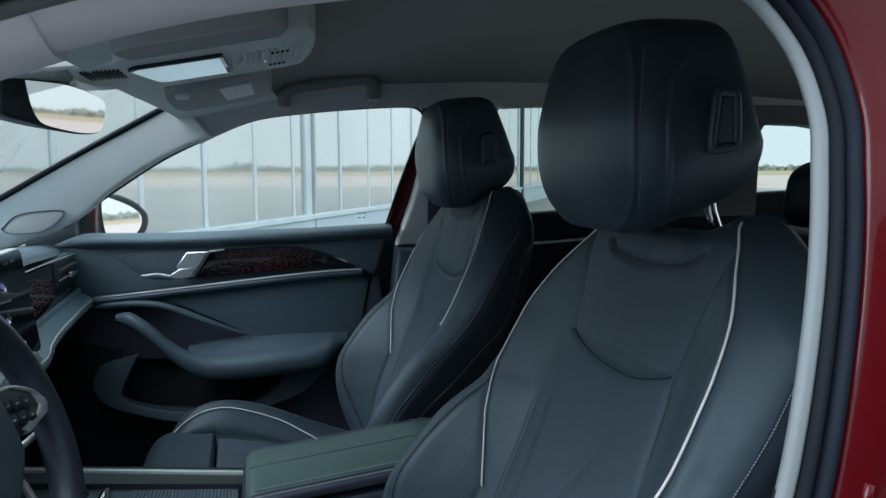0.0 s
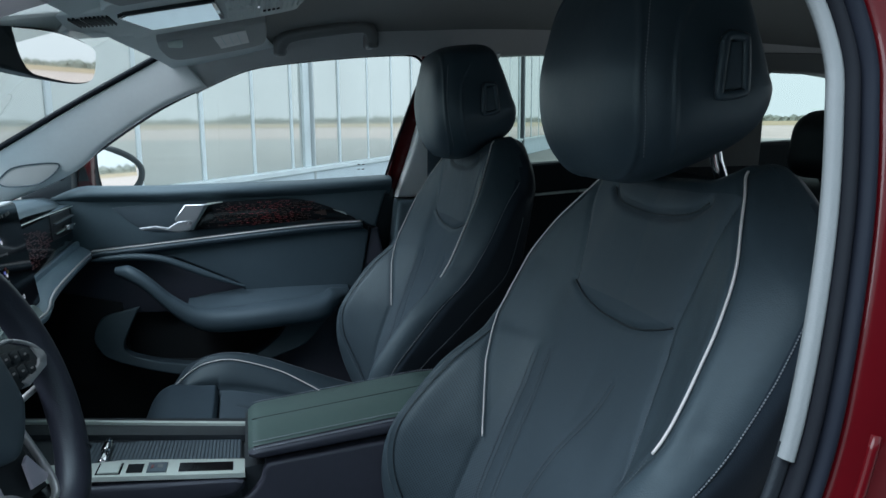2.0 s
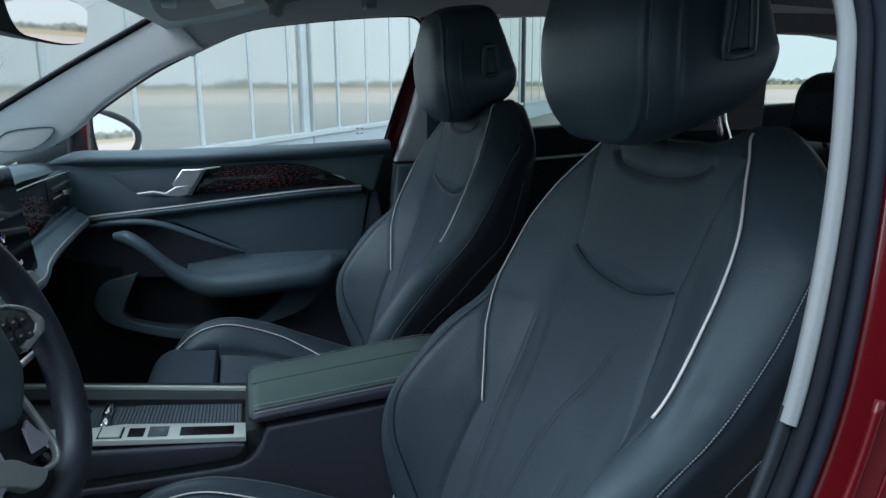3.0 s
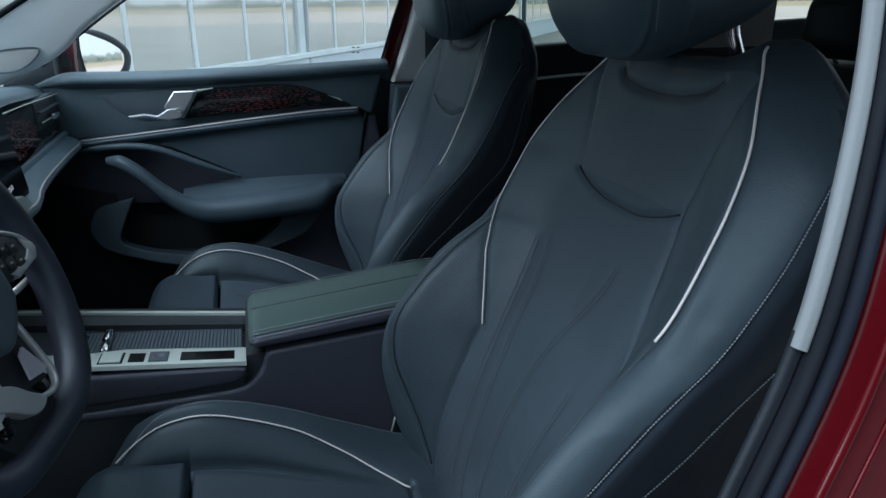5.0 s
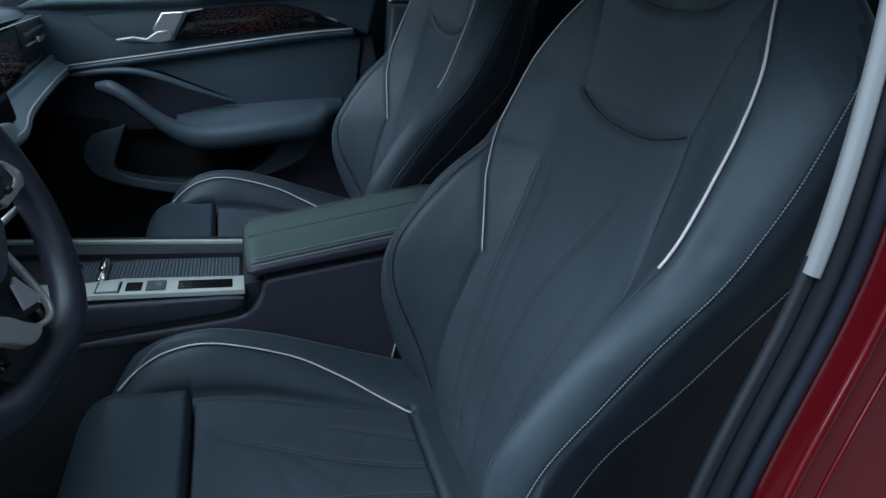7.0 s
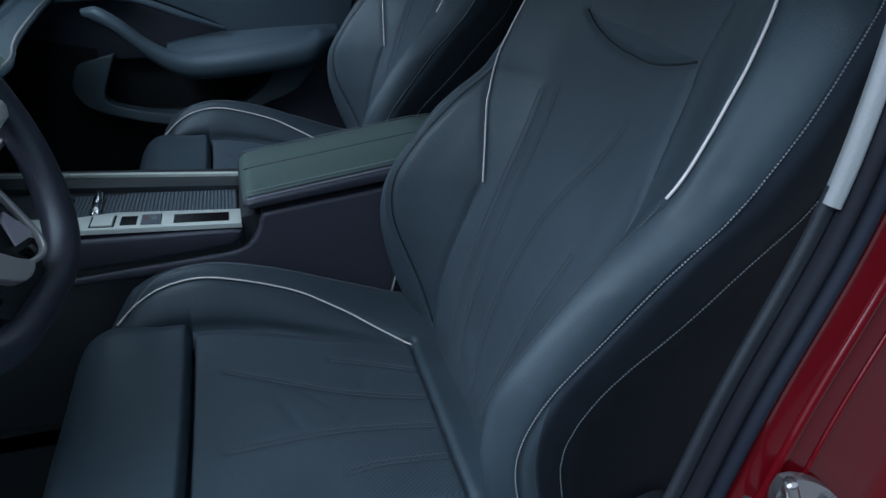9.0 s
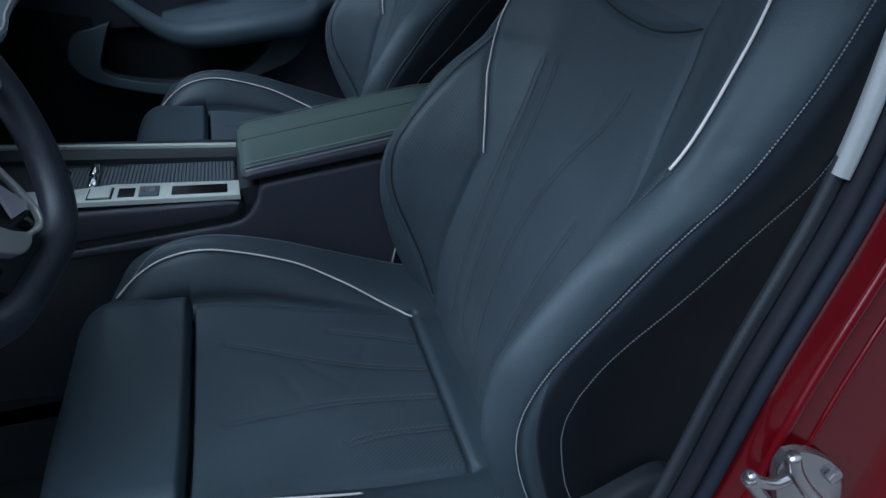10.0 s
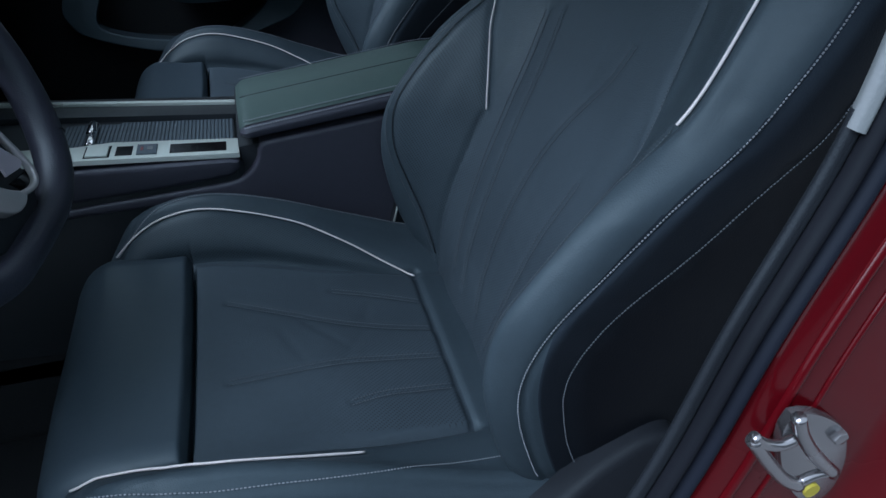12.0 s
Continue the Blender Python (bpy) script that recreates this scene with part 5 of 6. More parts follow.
on_strip("key_gap", -.2285, -.1975, 1.006, 1.044, PIANO, .0046, 0)
on_strip("start_key", -.226, -.200, 1.008, 1.042, SATIN, .0068)
slab("far_strip", [(-.46, 1.222), (-.034, 1.196), (-.034, 1.206), (-.46, 1.233)], lambda a, b, c: con_at(a, b, c - .006), SATIN, con, "satin metal edge strip", bevel=.0012, thick=.006)
slab("tray_wall", [(-.46, 1.176), (-.034, 1.156), (-.034, 1.236), (-.46, 1.252)], lambda a, b, c: con_at(a, b, c - .001), HARD, con, bevel=.002, thick=.03)
# ribbed roller blind and its lever
blind = slab("roller_blind", [(-.46, 1.046), (-.245, 1.050), (-.20, 1.060), (-.042, 1.056), (-.042, 1.156), (-.46, 1.176)], lambda a, b, c: con_at(a, b, c + .008), HARD, con, "ribbed dark roller blind", bevel=0, thick=.01)
for k in range(44):
    x = -.046 - k * .0052
    y0 = 1.056 if x > -.2 else 1.050
    me = bpy.data.meshes.get("blind_rib")
    if me is None:
        rib = block("blind_rib", (-.00225, 0, 0), (.00225, .100, .0016), PLASTIC, blind, bevel=.0006, seg=1)
        me = rib.data
    else:
        rib = part("blind_rib", me, None, blind)
    rib.rotation_euler = (-.05, 0, 0)
    rib.location = (x, y0 + .002, con_z(x) - .0085 - .05 * (y0 - 1.028))
lev = new("blind_lever")
lev.parent = con
tagged(lev, "twisted chrome lever of the blind")
for k, (y0, y1, lean_by) in enumerate(((1.062, 1.102, 24), (1.102, 1.142, -20))):
    half = block("lever_half", (-.007, y0, -.002), (.007, y1, .009), CHROME, lev, bevel=.003, seg=3, taper=(.7, .96))
    half.matrix_basis = Matrix.Translation((-.232, 0, con_z(-.232) - .009)) @ Matrix.Rotation(radians(lean_by), 4, "Y")

# padded armrest between the seats
ar = thing("armrest_box", "black leather armrest box with pale stitching", "armrest")
xs = -.016 + .376 * np.linspace(0, 1, 64) ** 1.7


def lid_z(x):
    return .7315 + .105 * (x + .008) - .10 * max(0, x - .25)


V = []
for x in xs:
    nose = max(0, (.002 - x) / .018) ** 2.5
    zt, zb = lid_z(x) - .007 * nose, .7130 + .086 * (x + .008) - .08 * max(0, x - .25) + .004 * nose
    e = .007 * nose
    sec2 = smooth_path([(1.016 + e, zb), (1.0095 + e, zb + .0035), (1.008 + e, zb + .009), (1.0083 + e, zt - .006), (1.0125 + e, zt - .0015), (1.016 + e, zt + .0002), (1.022 + e, zt + .0030), (1.06, zt + .0095), (1.10, zt + .0125), (1.145, zt + .0115), (1.162 - e, zt + .0080), (1.172 - e, zt - .002), (1.170 - e, zb)], 4)
    V += [(x, y, z) for y, z in sec2]
m = len(sec2)
lid_faces = grid_faces(len(xs), m, True) + [tuple(range(m))[::-1]]
# one leather in two colours: lit green top, shaded side below the seam
low = [f for f in lid_faces if len(f) == 4 and all(k % m <= 20 for k in f)]
lid = mesh("armrest_lid", V, [f for f in lid_faces if f not in low], ARMHIDE, ar)
mesh("lid_side", V, low, SIDETRIM, lid, "side of the lid, its shade put into a darker colour")
lx = np.linspace(-.008, .34, 60)
for y, dz, nrm in ((1.0215, .0045, (0, -.3, 1)), (1.0104, -.0010, (0, -.7, .7)), (1.163, .0092, (0, .4, .9))):
    stitches("stitching", np.array([(x, y, lid_z(x) + dz) for x in lx]), nrm, THREAD, lid, r=.0007)
tube("lid_seam", np.array([(x, 1.0162, lid_z(x) + .0004) for x in lx]), .0011, HARD, lid)
tube("lid_seam", np.array([(x, 1.088, lid_z(x) + .0118) for x in np.linspace(-.010, .34, 40)]), .0009, HARD, lid)
slab("box_body", [(-.022, .700), (.36, .722), (.36, .42), (-.022, .42)], lambda a, b, c: (a, 1.024 + c, b), HARD, ar, bevel=.004, thick=.205)

# buckle beside the driver's cushion
bk = thing("belt_buckle", "black belt buckle beside the seat cushion", "belt buckle")
slab("buckle_body", [(.171, .548), (.192, .546), (.206, .598), (.199, .612), (.188, .606)], lambda a, b, c: (a, .996 + c, b), HARD, bk, bevel=.004, thick=.016)
tube("buckle_edge", np.array([(.174, .9955, .552), (.182, .9950, .580), (.190, .9955, .605)]), .0016, SATIN, bk, "thin bright edge", n=6, up=(0, 1, 0))
tube("buckle_stalk", np.array([(.182, 1.004, .55), (.20, 1.004, .46), (.21, 1.004, .30)]), .008, HARD, bk)

# ---- steering wheel ----
wh = thing("steering_wheel", "black leather steering wheel with silver spoke trim", "steering wheel")
wc, wt, wy = Vector((-.2535, .7294, .9195)), radians(20.6), radians(-7.9)
w_out = Vector((math.cos(wt) * math.cos(wy), math.cos(wt) * math.sin(wy), math.sin(wt)))
w_side = Vector((-math.sin(wy), math.cos(wy), 0))
w_up = w_out.cross(w_side)


def wheel_at(a, b, c):
    """a to the passenger's side, b up the wheel, c towards the driver."""
    return tuple(wc + w_side * a + w_up * b + w_out * c)


ang = np.linspace(0, 2 * np.pi, 121)[:-1]
rimP = []
for a in ang:
    r = .170
    x, z = r * math.cos(a), r * math.sin(a)
    z = max(z, -.146 - .004 * (1 - (x / .1) ** 2))
    rimP.append((x, z))
rimP = np.array(rimP)
rimP = np.stack([np.convolve(np.pad(rimP[:, k], 5, mode="wrap"), np.ones(11) / 11, "valid") for k in (0, 1)], 1)
V = []
for i, (x, z) in enumerate(rimP):
    out = Vector((x, z)).normalized()
    for e in range(16):
        t = 2 * np.pi * e / 16
        q = .0160 * math.cos(t)
        V.append(wheel_at(x + out[0] * q, z + out[1] * q, .0185 * math.sin(t)))
f = [(i * 16 + j, i * 16 + (j + 1) % 16, ((i + 1) % 120) * 16 + (j + 1) % 16, ((i + 1) % 120) * 16 + j) for i in range(120) for j in range(16)]
mesh("rim", V, f, WHEELHIDE, wh, "black leather rim")
a = np.linspace(radians(-24), radians(40), 40)
P = np.array([wheel_at(.1575 * math.cos(t), .1575 * math.sin(t), .010) for t in a])
stitches("stitching", P, np.array(wheel_at(0, 0, 1)) - np.array(wheel_at(0, 0, 0)), DIMTHREAD, wh)
sa = radians(-38)
ring = []
for e in range(25):
    t = 2 * np.pi * e / 24
    q = .170 + .0162 * math.cos(t)
    ring.append(wheel_at(q * math.cos(sa), q * math.sin(sa), .0187 * math.sin(t)))
tube("rim_seam", np.array(ring), .0008, HARD, wh, n=6, up=tuple(w_side))
hub = [(-.052, .035), (-.038, .060), (.038, .060), (.052, .035), (.054, -.012), (.044, -.028), (.026, -.044), (.0, -.056), (-.026, -.044), (-.044, -.028), (-.054, -.012)]
slab("airbag_cover", list(map(tuple, smooth_path(hub + hub[:1], 4)[:-1])), lambda a, b, c: wheel_at(a, b, .028 - c), PLASTIC, wh, bevel=.012, thick=.05, seg=4)
for sgn in (1, -1):
    pod = [(.045, .042), (.096, .037), (.129, .022), (.146, .006), (.139, -.004), (.085, -.010), (.045, -.014)]
    spoke = slab("side_spoke", [(sgn * a, b) for a, b in pod], lambda a, b, c: wheel_at(a, b, .014 - c), HARD, wh, bevel=.004, thick=.022)
    edge = smooth_path([(sgn * a, b) for a, b in ((.066, .041), (.096, .038), (.129, .024), (.146, .008))], 6)
    tube("spoke_trim", np.array([wheel_at(a, b, .014) for a, b in edge]), .0022, WHEELTRIM, spoke, "silver spoke edge", up=(1, 0, 0))
    slab("spoke_trim", [(sgn * a, b) for a, b in ((.147, .009), (.148, .003), (.139, -.006), (.090, -.012), (.082, -.004), (.124, .001), (.132, .006), (.128, .020))], lambda a, b, c: wheel_at(a, b, .0165 - c), WHEELTRIM, spoke, "satin silver spoke edge", bevel=.002, thick=.012)
    for i in range(3):
        for j in range(2):
            a0, b0 = sgn * (.072 + i * .018), .024 - j * .016 - i * .003
            slab("wheel_key", [(a0 + p[0], b0 + p[1]) for p in rounded_rect(.016, .013, .003, 2)], lambda a, b, c: wheel_at(a, b, .0165 - c), HARD, spoke, bevel=.001, thick=.004)
            slab("key_mark", [(a0 + p[0], b0 + p[1]) for p in rounded_rect(.005, .0022, .001, 2)], lambda a, b, c: wheel_at(a, b, .0172 - c), PRINT, spoke, bevel=0, thick=.001)
    tube("shift_paddle", np.array([wheel_at(sgn * .126, -.030, -.020), wheel_at(sgn * .168, -.029, -.020)]), .0035, WHEELTRIM, spoke, "satin metal shift paddle", n=8, up=(1, 0, 0))
low = slab("lower_spoke", [(-.046, -.040), (.046, -.040), (.058, -.081), (.060, -.112), (.052, -.124), (.030, -.150), (-.030, -.150), (-.052, -.124), (-.060, -.112), (-.058, -.081)], lambda a, b, c: wheel_at(a, b, .002 - c), HARD, wh, bevel=.003, thick=.018)
for sgn in (1, -1):
    line = smooth_path([(sgn * a, b) for a, b in ((.047, -.042), (.051, -.060), (.055, -.082), (.0565, -.101), (.051, -.114), (.038, -.117), (.016, -.112))[:7 if sgn > 0 else 4]], 6)
    sweep("lower_trim", np.array([wheel_at(a, b, .010) for a, b in line]), rounded_rect(.0054, .008, .0022, 3), WHEELTRIM, low, "satin silver spoke trim", up=tuple(w_out))
    slab("spoke_facet", [(sgn * a, b) for a, b in ((.034, -.064), (.056, -.096), (.048, -.099), (.022, -.094), (.024, -.068))], lambda a, b, c: wheel_at(a, b, .011 - c + .10 * (b + .08)), FACETS, low, "metal facet with a pale sky reflection in its colour", bevel=.001, thick=.003)
    slab("spoke_facet", [(sgn * a, b) for a, b in ((.026, -.102), (.056, -.106), (.052, -.116), (.036, -.116))], lambda a, b, c: wheel_at(a, b, .006 - c - .25 * (b + .11)), PIANO, low, bevel=.002, thick=.008)
slab("lower_band", list(map(tuple, smooth_path([(-.062, -.060), (-.017, -.080), (.004, -.099), (.018, -.110), (.020, -.116), (.008, -.120), (-.010, -.117), (-.032, -.100), (-.062, -.080), (-.062, -.060)], 4)[:-1])), lambda a, b, c: wheel_at(a, b, .014 - c), WHEELTRIM, low, "satin silver band", bevel=.004, thick=.012, seg=3)
tube("column", np.array([wheel_at(0, -.01, -.02), wheel_at(0, -.02, -.22)]), .045, HARD, wh, n=20)
tube("stalk", np.array([wheel_at(.03, -.01, -.05), wheel_at(.17, .0, -.055)]), .007, HARD, wh, "control stalk", n=10)
tube("stalk_ring", np.array([wheel_at(.120, -.003, -.054), wheel_at(.150, -.0015, -.0545)]), .0082, SATIN, wh, n=10)

# ---- roof fittings ----
rvm = thing("rear_view_mirror", "rear-view mirror in a dark housing under the windscreen's head", "rear-view mirror")
mo = smooth_path([(-.070, .0282), (-.0388, .0288), (-.004, .0277), (.0332, .0206), (.0545, .0115), (.0562, -.003), (.0515, -.024), (.0400, -.0325), (.0127, -.0342), (-.0235, -.0298), (-.0480, -.0235), (-.0615, -.004), (-.070, .0282)], 5)[:-1]
mh = smooth_path([(-.102, .026), (-.070, .0315), (-.0388, .0318), (-.004, .0305), (.0345, .0232), (.0570, .013), (.0590, -.003), (.0545, -.0255), (.0410, -.0350), (.0127, -.0370), (-.0235, -.0325), (-.055, -.0265), (-.098, -.017), (-.104, .005), (-.102, .026)], 5)[:-1]
mm = Matrix.Translation((-.230, 1.118, 1.266)) @ Matrix.Rotation(radians(53), 4, "Z") @ Matrix.Rotation(radians(2.6), 4, "X")


def rvm_at(a, b, c):
    return tuple(mm @ Vector((a, c, b)))


slab("mirror_housing", list(map(tuple, mh)), lambda a, b, c: rvm_at(a - .15 * c, b * (1 - 3 * c), c), HARD, rvm, bevel=.006, thick=.055, seg=3)
slab("mirror_glass", list(map(tuple, mo)), lambda a, b, c: rvm_at(a, b, c - .002), MIRROR, rvm, "bright mirror glass", bevel=0, thick=.004)
tube("mirror_stem", np.array([(-.285, 1.13, 1.275), (-.30, 1.135, 1.30), (-.24, 1.13, 1.325)]), .014, HARD, rvm, n=12)

# windscreen head with the camera cover and its grille
cov = thing("sensor_cover", "grey cover with an air grille at the windscreen's head", "sensor cover")
slab("cover_body", list(map(tuple, smooth_path([(-.40, 1.08), (-.32, 1.02), (-.18, 1.00), (-.10, 1.02), (-.10, 1.24), (-.18, 1.26), (-.32, 1.24), (-.40, 1.18), (-.40, 1.08)], 4)[:-1])), lambda a, b, c: (a, b, 1.303 + .10 * (a + .2) + c * .8), MOULD, cov, bevel=.010, thick=.03, seg=3)
for k in range(14):
    x = -.200 + k * .0048
    block("grille_slat", (x, 1.03, 1.2995 + .10 * (x + .2)), (x + .0021, 1.105, 1.304 + .10 * (x + .2)), HARD, cov, bevel=.001)

ovh = thing("overhead_console", "grey overhead console with glossy lamp lens and ribbed end", "overhead console")


def ovh_at(a, b, c):
    """a along the car, b across it, c up into the console."""
    return (a, b, 1.330 + .20 * (a + .025) + c)


body = [(-.15, .96), (-.12, .93), (.05, .92), (.084, .95), (.096, 1.08), (.092, 1.20), (.065, 1.25), (-.13, 1.25), (-.15, 1.22)]
ob = slab("console_body", list(map(tuple, smooth_path(body + body[:1], 4)[:-1])), lambda a, b, c: ovh_at(a, b, c - .002), MOULD, ovh, bevel=.012, thick=.05, seg=3)
slab("lens_frame", [(-.139, 1.002), (-.130, .991), (-.026, 1.001), (-.019, 1.164), (-.117, 1.155)], lambda a, b, c: ovh_at(a, b, c - .0070), PIANO, ovh, "gloss black lens frame", bevel=.001, thick=.01)
slab("lamp_lens", [(-.135, 1.005), (-.128, .995), (-.03, 1.005), (-.024, 1.16), (-.115, 1.15)], lambda a, b, c: ovh_at(a, b, c - .0075), MIRROR, ovh, "glossy reflecting lamp lens", bevel=0, thick=.01)
for k in range(14):
    x = -.016 + k * .0078
    block("console_rib", (x, 1.035 - .008 * max(0, k - 7), ovh_at(x, 1, 0)[2] - .0040), (x + .0045, 1.205 - .006 * max(0, k - 9), ovh_at(x, 1, 0)[2] + .004), MOULD, ovh, bevel=.0012, seg=1)
slab("lamp_key", [(-.012, 1.105), (.022, 1.105), (.022, 1.130), (-.012, 1.130)], lambda a, b, c: ovh_at(a, b, c - .007), MOULD, ovh, bevel=.002, thick=.01)
slab("key_light", [(.0275, 1.112), (.0300, 1.112), (.0300, 1.116), (.0275, 1.116)], lambda a, b, c: ovh_at(a, b, c - .0075), WHITEGLOW, ovh, bevel=0, thick=.002)
for yy in (1.050, 1.165):
    for k in range(4):
        x = .036 + k * .0065
        slab("mic_hole", [(x, yy), (x + .004, yy), (x + .004, yy + .007), (x, yy + .007)], lambda a, b, c: ovh_at(a, b, c - .0062), BLACKOUT, ovh, bevel=0, thick=.002)


def visor(dy, label, sticker):
    v = thing("sun_visor", label, "sun visor", group="sun visors")
    out = smooth_path([(-.125, .145), (-.09, .135), (.025, .135), (.043, .16), (.047, .35), (.03, .415), (-.06, .425), (-.12, .40), (-.13, .25), (-.125, .145)], 4)[:-1]

    def at(a, b, c):
        z0, fall = (1.320, .03) if dy > 0 else (1.337, .10)
        return (a, 1.13 + dy * (b - (.05 if dy < 0 else 0)), z0 + .20 * (a + .02) - fall * (b - .15) + c)
    slab("visor_board", list(map(tuple, out)), at, VISOR, v, bevel=.008, thick=.018, seg=3)
    block("visor_clip", at(-.11, .155, -.008), tuple(Vector(at(-.11, .155, -.008)) + Vector((.022, .012, .014))), SATIN, v, bevel=.003)
    if sticker:
        s = slab("warning_label", [(-.042, .185), (.010, .175), (.016, .330), (-.034, .345)], lambda a, b, c: at(a, b, c - .0012), LABEL, v, "white printed label", bevel=0, thick=.001)
        for k in range(3):
            slab("text_bar", [(-.030 + k * .013, .200), (-.0285 + k * .013, .200), (-.0235 + k * .013, .315), (-.025 + k * .013, .315)], lambda a, b, c: at(a, b, c - .0018), MOULD, s, bevel=0, thick=.0006)
    return v


visor(1, "grey passenger sun visor with a white label, folded up", True)
visor(-1, "plain grey driver's sun visor, folded up", False)

grab = thing("grab_handle", "grey grab handle under the roof rail", "grab handle")
g = even(smooth_path([(.079, 1.640, 1.333), (.081, 1.625, 1.345), (.090, 1.615, 1.358), (.115, 1.610, 1.366), (.18, 1.607, 1.376), (.240, 1.610, 1.384), (.259, 1.618, 1.380), (.268, 1.630, 1.366), (.270, 1.645, 1.350)], 8), .006)
sweep("grip", g - np.array((0, .016, .012)), rounded_rect(.024, .026, .008, 4), GRIP, grab, up=(0, -.7, -.7))
for x, z in ((.079, 1.335), (.270, 1.352)):
    block("handle_mount", (x - .013, 1.610, z - .022), (x + .013, 1.665, z + .014), GRIP, grab, bevel=.006, seg=3)

hook = thing("coat_hook", "small dark coat hook on the rear roof rail", "coat hook")
block("hook_body", (.705, 1.635, 1.372), (.73, 1.655, 1.400), HARD, hook, bevel=.005)

# ---- rear bench ----
bench = thing("rear_bench", "black leather rear bench, its shade put into the colour", "rear seat")
# bench and headrests take the leather with shade in its colour
block("bench_cushion", (.85, .45, .30), (1.40, 1.80, .58), SHADEHIDE, bench, bevel=.05, seg=4)
block("bench_back", (1.25, .45, .50), (1.45, 1.80, 1.04), SHADEHIDE, bench, bevel=.05, seg=4, turn=Matrix.Translation((1.3, 0, .5)) @ Matrix.Rotation(radians(14), 4, "Y") @ Matrix.Translation((-1.3, 0, -.5)))
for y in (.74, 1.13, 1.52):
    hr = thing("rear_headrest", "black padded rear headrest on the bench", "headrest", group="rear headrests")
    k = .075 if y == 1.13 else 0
    block("pad", (1.30, y - .115, 1.03), (1.43, y + .115, 1.196 - k), SHADEHIDE, hr, bevel=.060, seg=7, taper=(.85, .84))
    for d in (-.05, .05):
        tube("post", np.array([(1.36, y + d, 1.08), (1.41, y + d, .98)]), .006, CHROME, hr, up=(0, 1, 0))

# ---- driver's door opening: edge trim, seals and painted pillar ----
aper = np.array([(-.70, .52, 1.00), (-.42, .50, 1.142), (-.20, .475, 1.237), (-.05, .455, 1.284), (.10, .43, 1.306), (.22, .412, 1.305), (.285, .402, 1.288), (.312, .384, 1.253), (.319, .367, 1.213), (.314, .356, 1.180),
                 (.303, .342, 1.118), (.284, .328, 1.045), (.266, .322, .985), (.226, .312, .905), (.196, .305, .830), (.165, .300, .765), (.120, .298, .66), (.06, .298, .52), (-.02, .298, .42), (-.2, .298, .36), (-.6, .298, .34)])
ap = even(smooth_path(aper, 10), .008)
tng = np.gradient(ap, axis=0)
tng /= np.linalg.norm(tng, axis=1)[:, None]
outw = np.stack([-tng[:, 2], np.zeros(len(ap)), tng[:, 0]], 1)
outw *= -np.sign((outw * (np.array([-.15, 0, .85]) - ap)).sum(1))[:, None]
outw /= np.linalg.norm(outw, axis=1)[:, None]
yy = np.array([0, -1.0, 0])


def band(name, prof, mat, parent, label="", lo=0, hi=None, close=False):
    """A strip along the opening. prof: (outward, towards outside) pairs."""
    P, O = ap[lo:hi], outw[lo:hi]
    prof = smooth_path(prof, 5)
    V = (P[:, None] + prof[None, :, :1] * O[:, None] + prof[None, :, 1:] * yy).reshape(-1, 3)
    return mesh(name, V, grid_faces(len(P), len(prof)), mat, parent, label)


frm = tagged(new("door_opening"), "driver's door opening with pale trim, black seals and red paint", "door opening", kind="structure")
cut = int(np.argmin(np.abs(ap[:, 2] - .992) + 9 * (ap[:, 0] < .2)))
band("edge_trim", [(.16, -.10), (.06, -.045), (.012, -.016), (.001, -.006), (.001, -.001), (.004, .001), (.007, .001), (.010, -.003), (.010, -.012)], STRIP, frm, "pale grey plastic pillar edge trim", hi=cut)
band("lower_trim", [(.16, -.10), (.06, -.045), (.012, -.016), (.001, -.007), (.001, -.003), (.004, -.002), (.008, -.003), (.010, -.012)], PILLARLOW, frm, "dark lower pillar trim", lo=cut - 2)
r0, r1 = int(np.argmin(np.abs(ap[:, 0] + .45) + 9 * (ap[:, 2] < .9))), int(np.argmin(np.abs(ap[:, 0] - .20) + 9 * (ap[:, 2] < 1.1)))
joint = int(np.argmin(np.abs(ap[:, 0] + .103) + 9 * (ap[:, 2] < 1.0)))
band("roof_side_trim", [(.002, -.006), (-.010, -.018), (-.015, -.042), (-.010, -.072), (.010, -.10)], ROOFTRIM, frm, "pale grey roof side trim", lo=joint - 2, hi=r1)
band("roof_side_trim", [(.000, -.005), (-.014, -.016), (-.020, -.042), (-.015, -.074), (.006, -.10)], ROOFTRIM, frm, "pale grey roof side trim", lo=r0, hi=joint)
band("door_seal", [(.0085, -.010), (.0085, .001), (.011, .0055), (.014, .0055), (.0165, .001), (.017, -.006)], RUBBER, frm, "black rubber door seal")
band("outer_seal", [(.0165, -.006), (.0175, .003), (.0205, .0085), (.024, .0085), (.027, .004), (.028, -.001)], RUBBER2, frm, "grey rubber door seal")
band("painted_flange", [(.027, -.001), (.029, .005), (.034, .009), (.05, .013), (.075, .015), (.10, .017), (.115, .020), (.14, .035), (.20, .060), (.30, .08)], PAINT, frm, "glossy red painted pillar flange")
band("inner_shell", [(.05, -.030), (.16, -.09), (.30, -.05)], HARD, frm)
# raised bead and socket marks pressed into the painted pillar
i0, i1 = int(np.argmin(np.abs(ap[:, 2] - 1.02) + 9 * (ap[:, 0] < .05))), int(np.argmin(np.abs(ap[:, 2] - .68) + 9 * (ap[:, 0] < .05)))
bead = ap[i0:i1] + outw[i0:i1] * .044 + yy * .0115
tube("pressed_bead", bead, .0032, PAINT, frm, n=10)
tube("pressed_bead", ap[i0 - 10:i1 + 8] + outw[i0 - 10:i1 + 8] * .062 + yy * .0140, .0018, PAINT, frm, n=8)
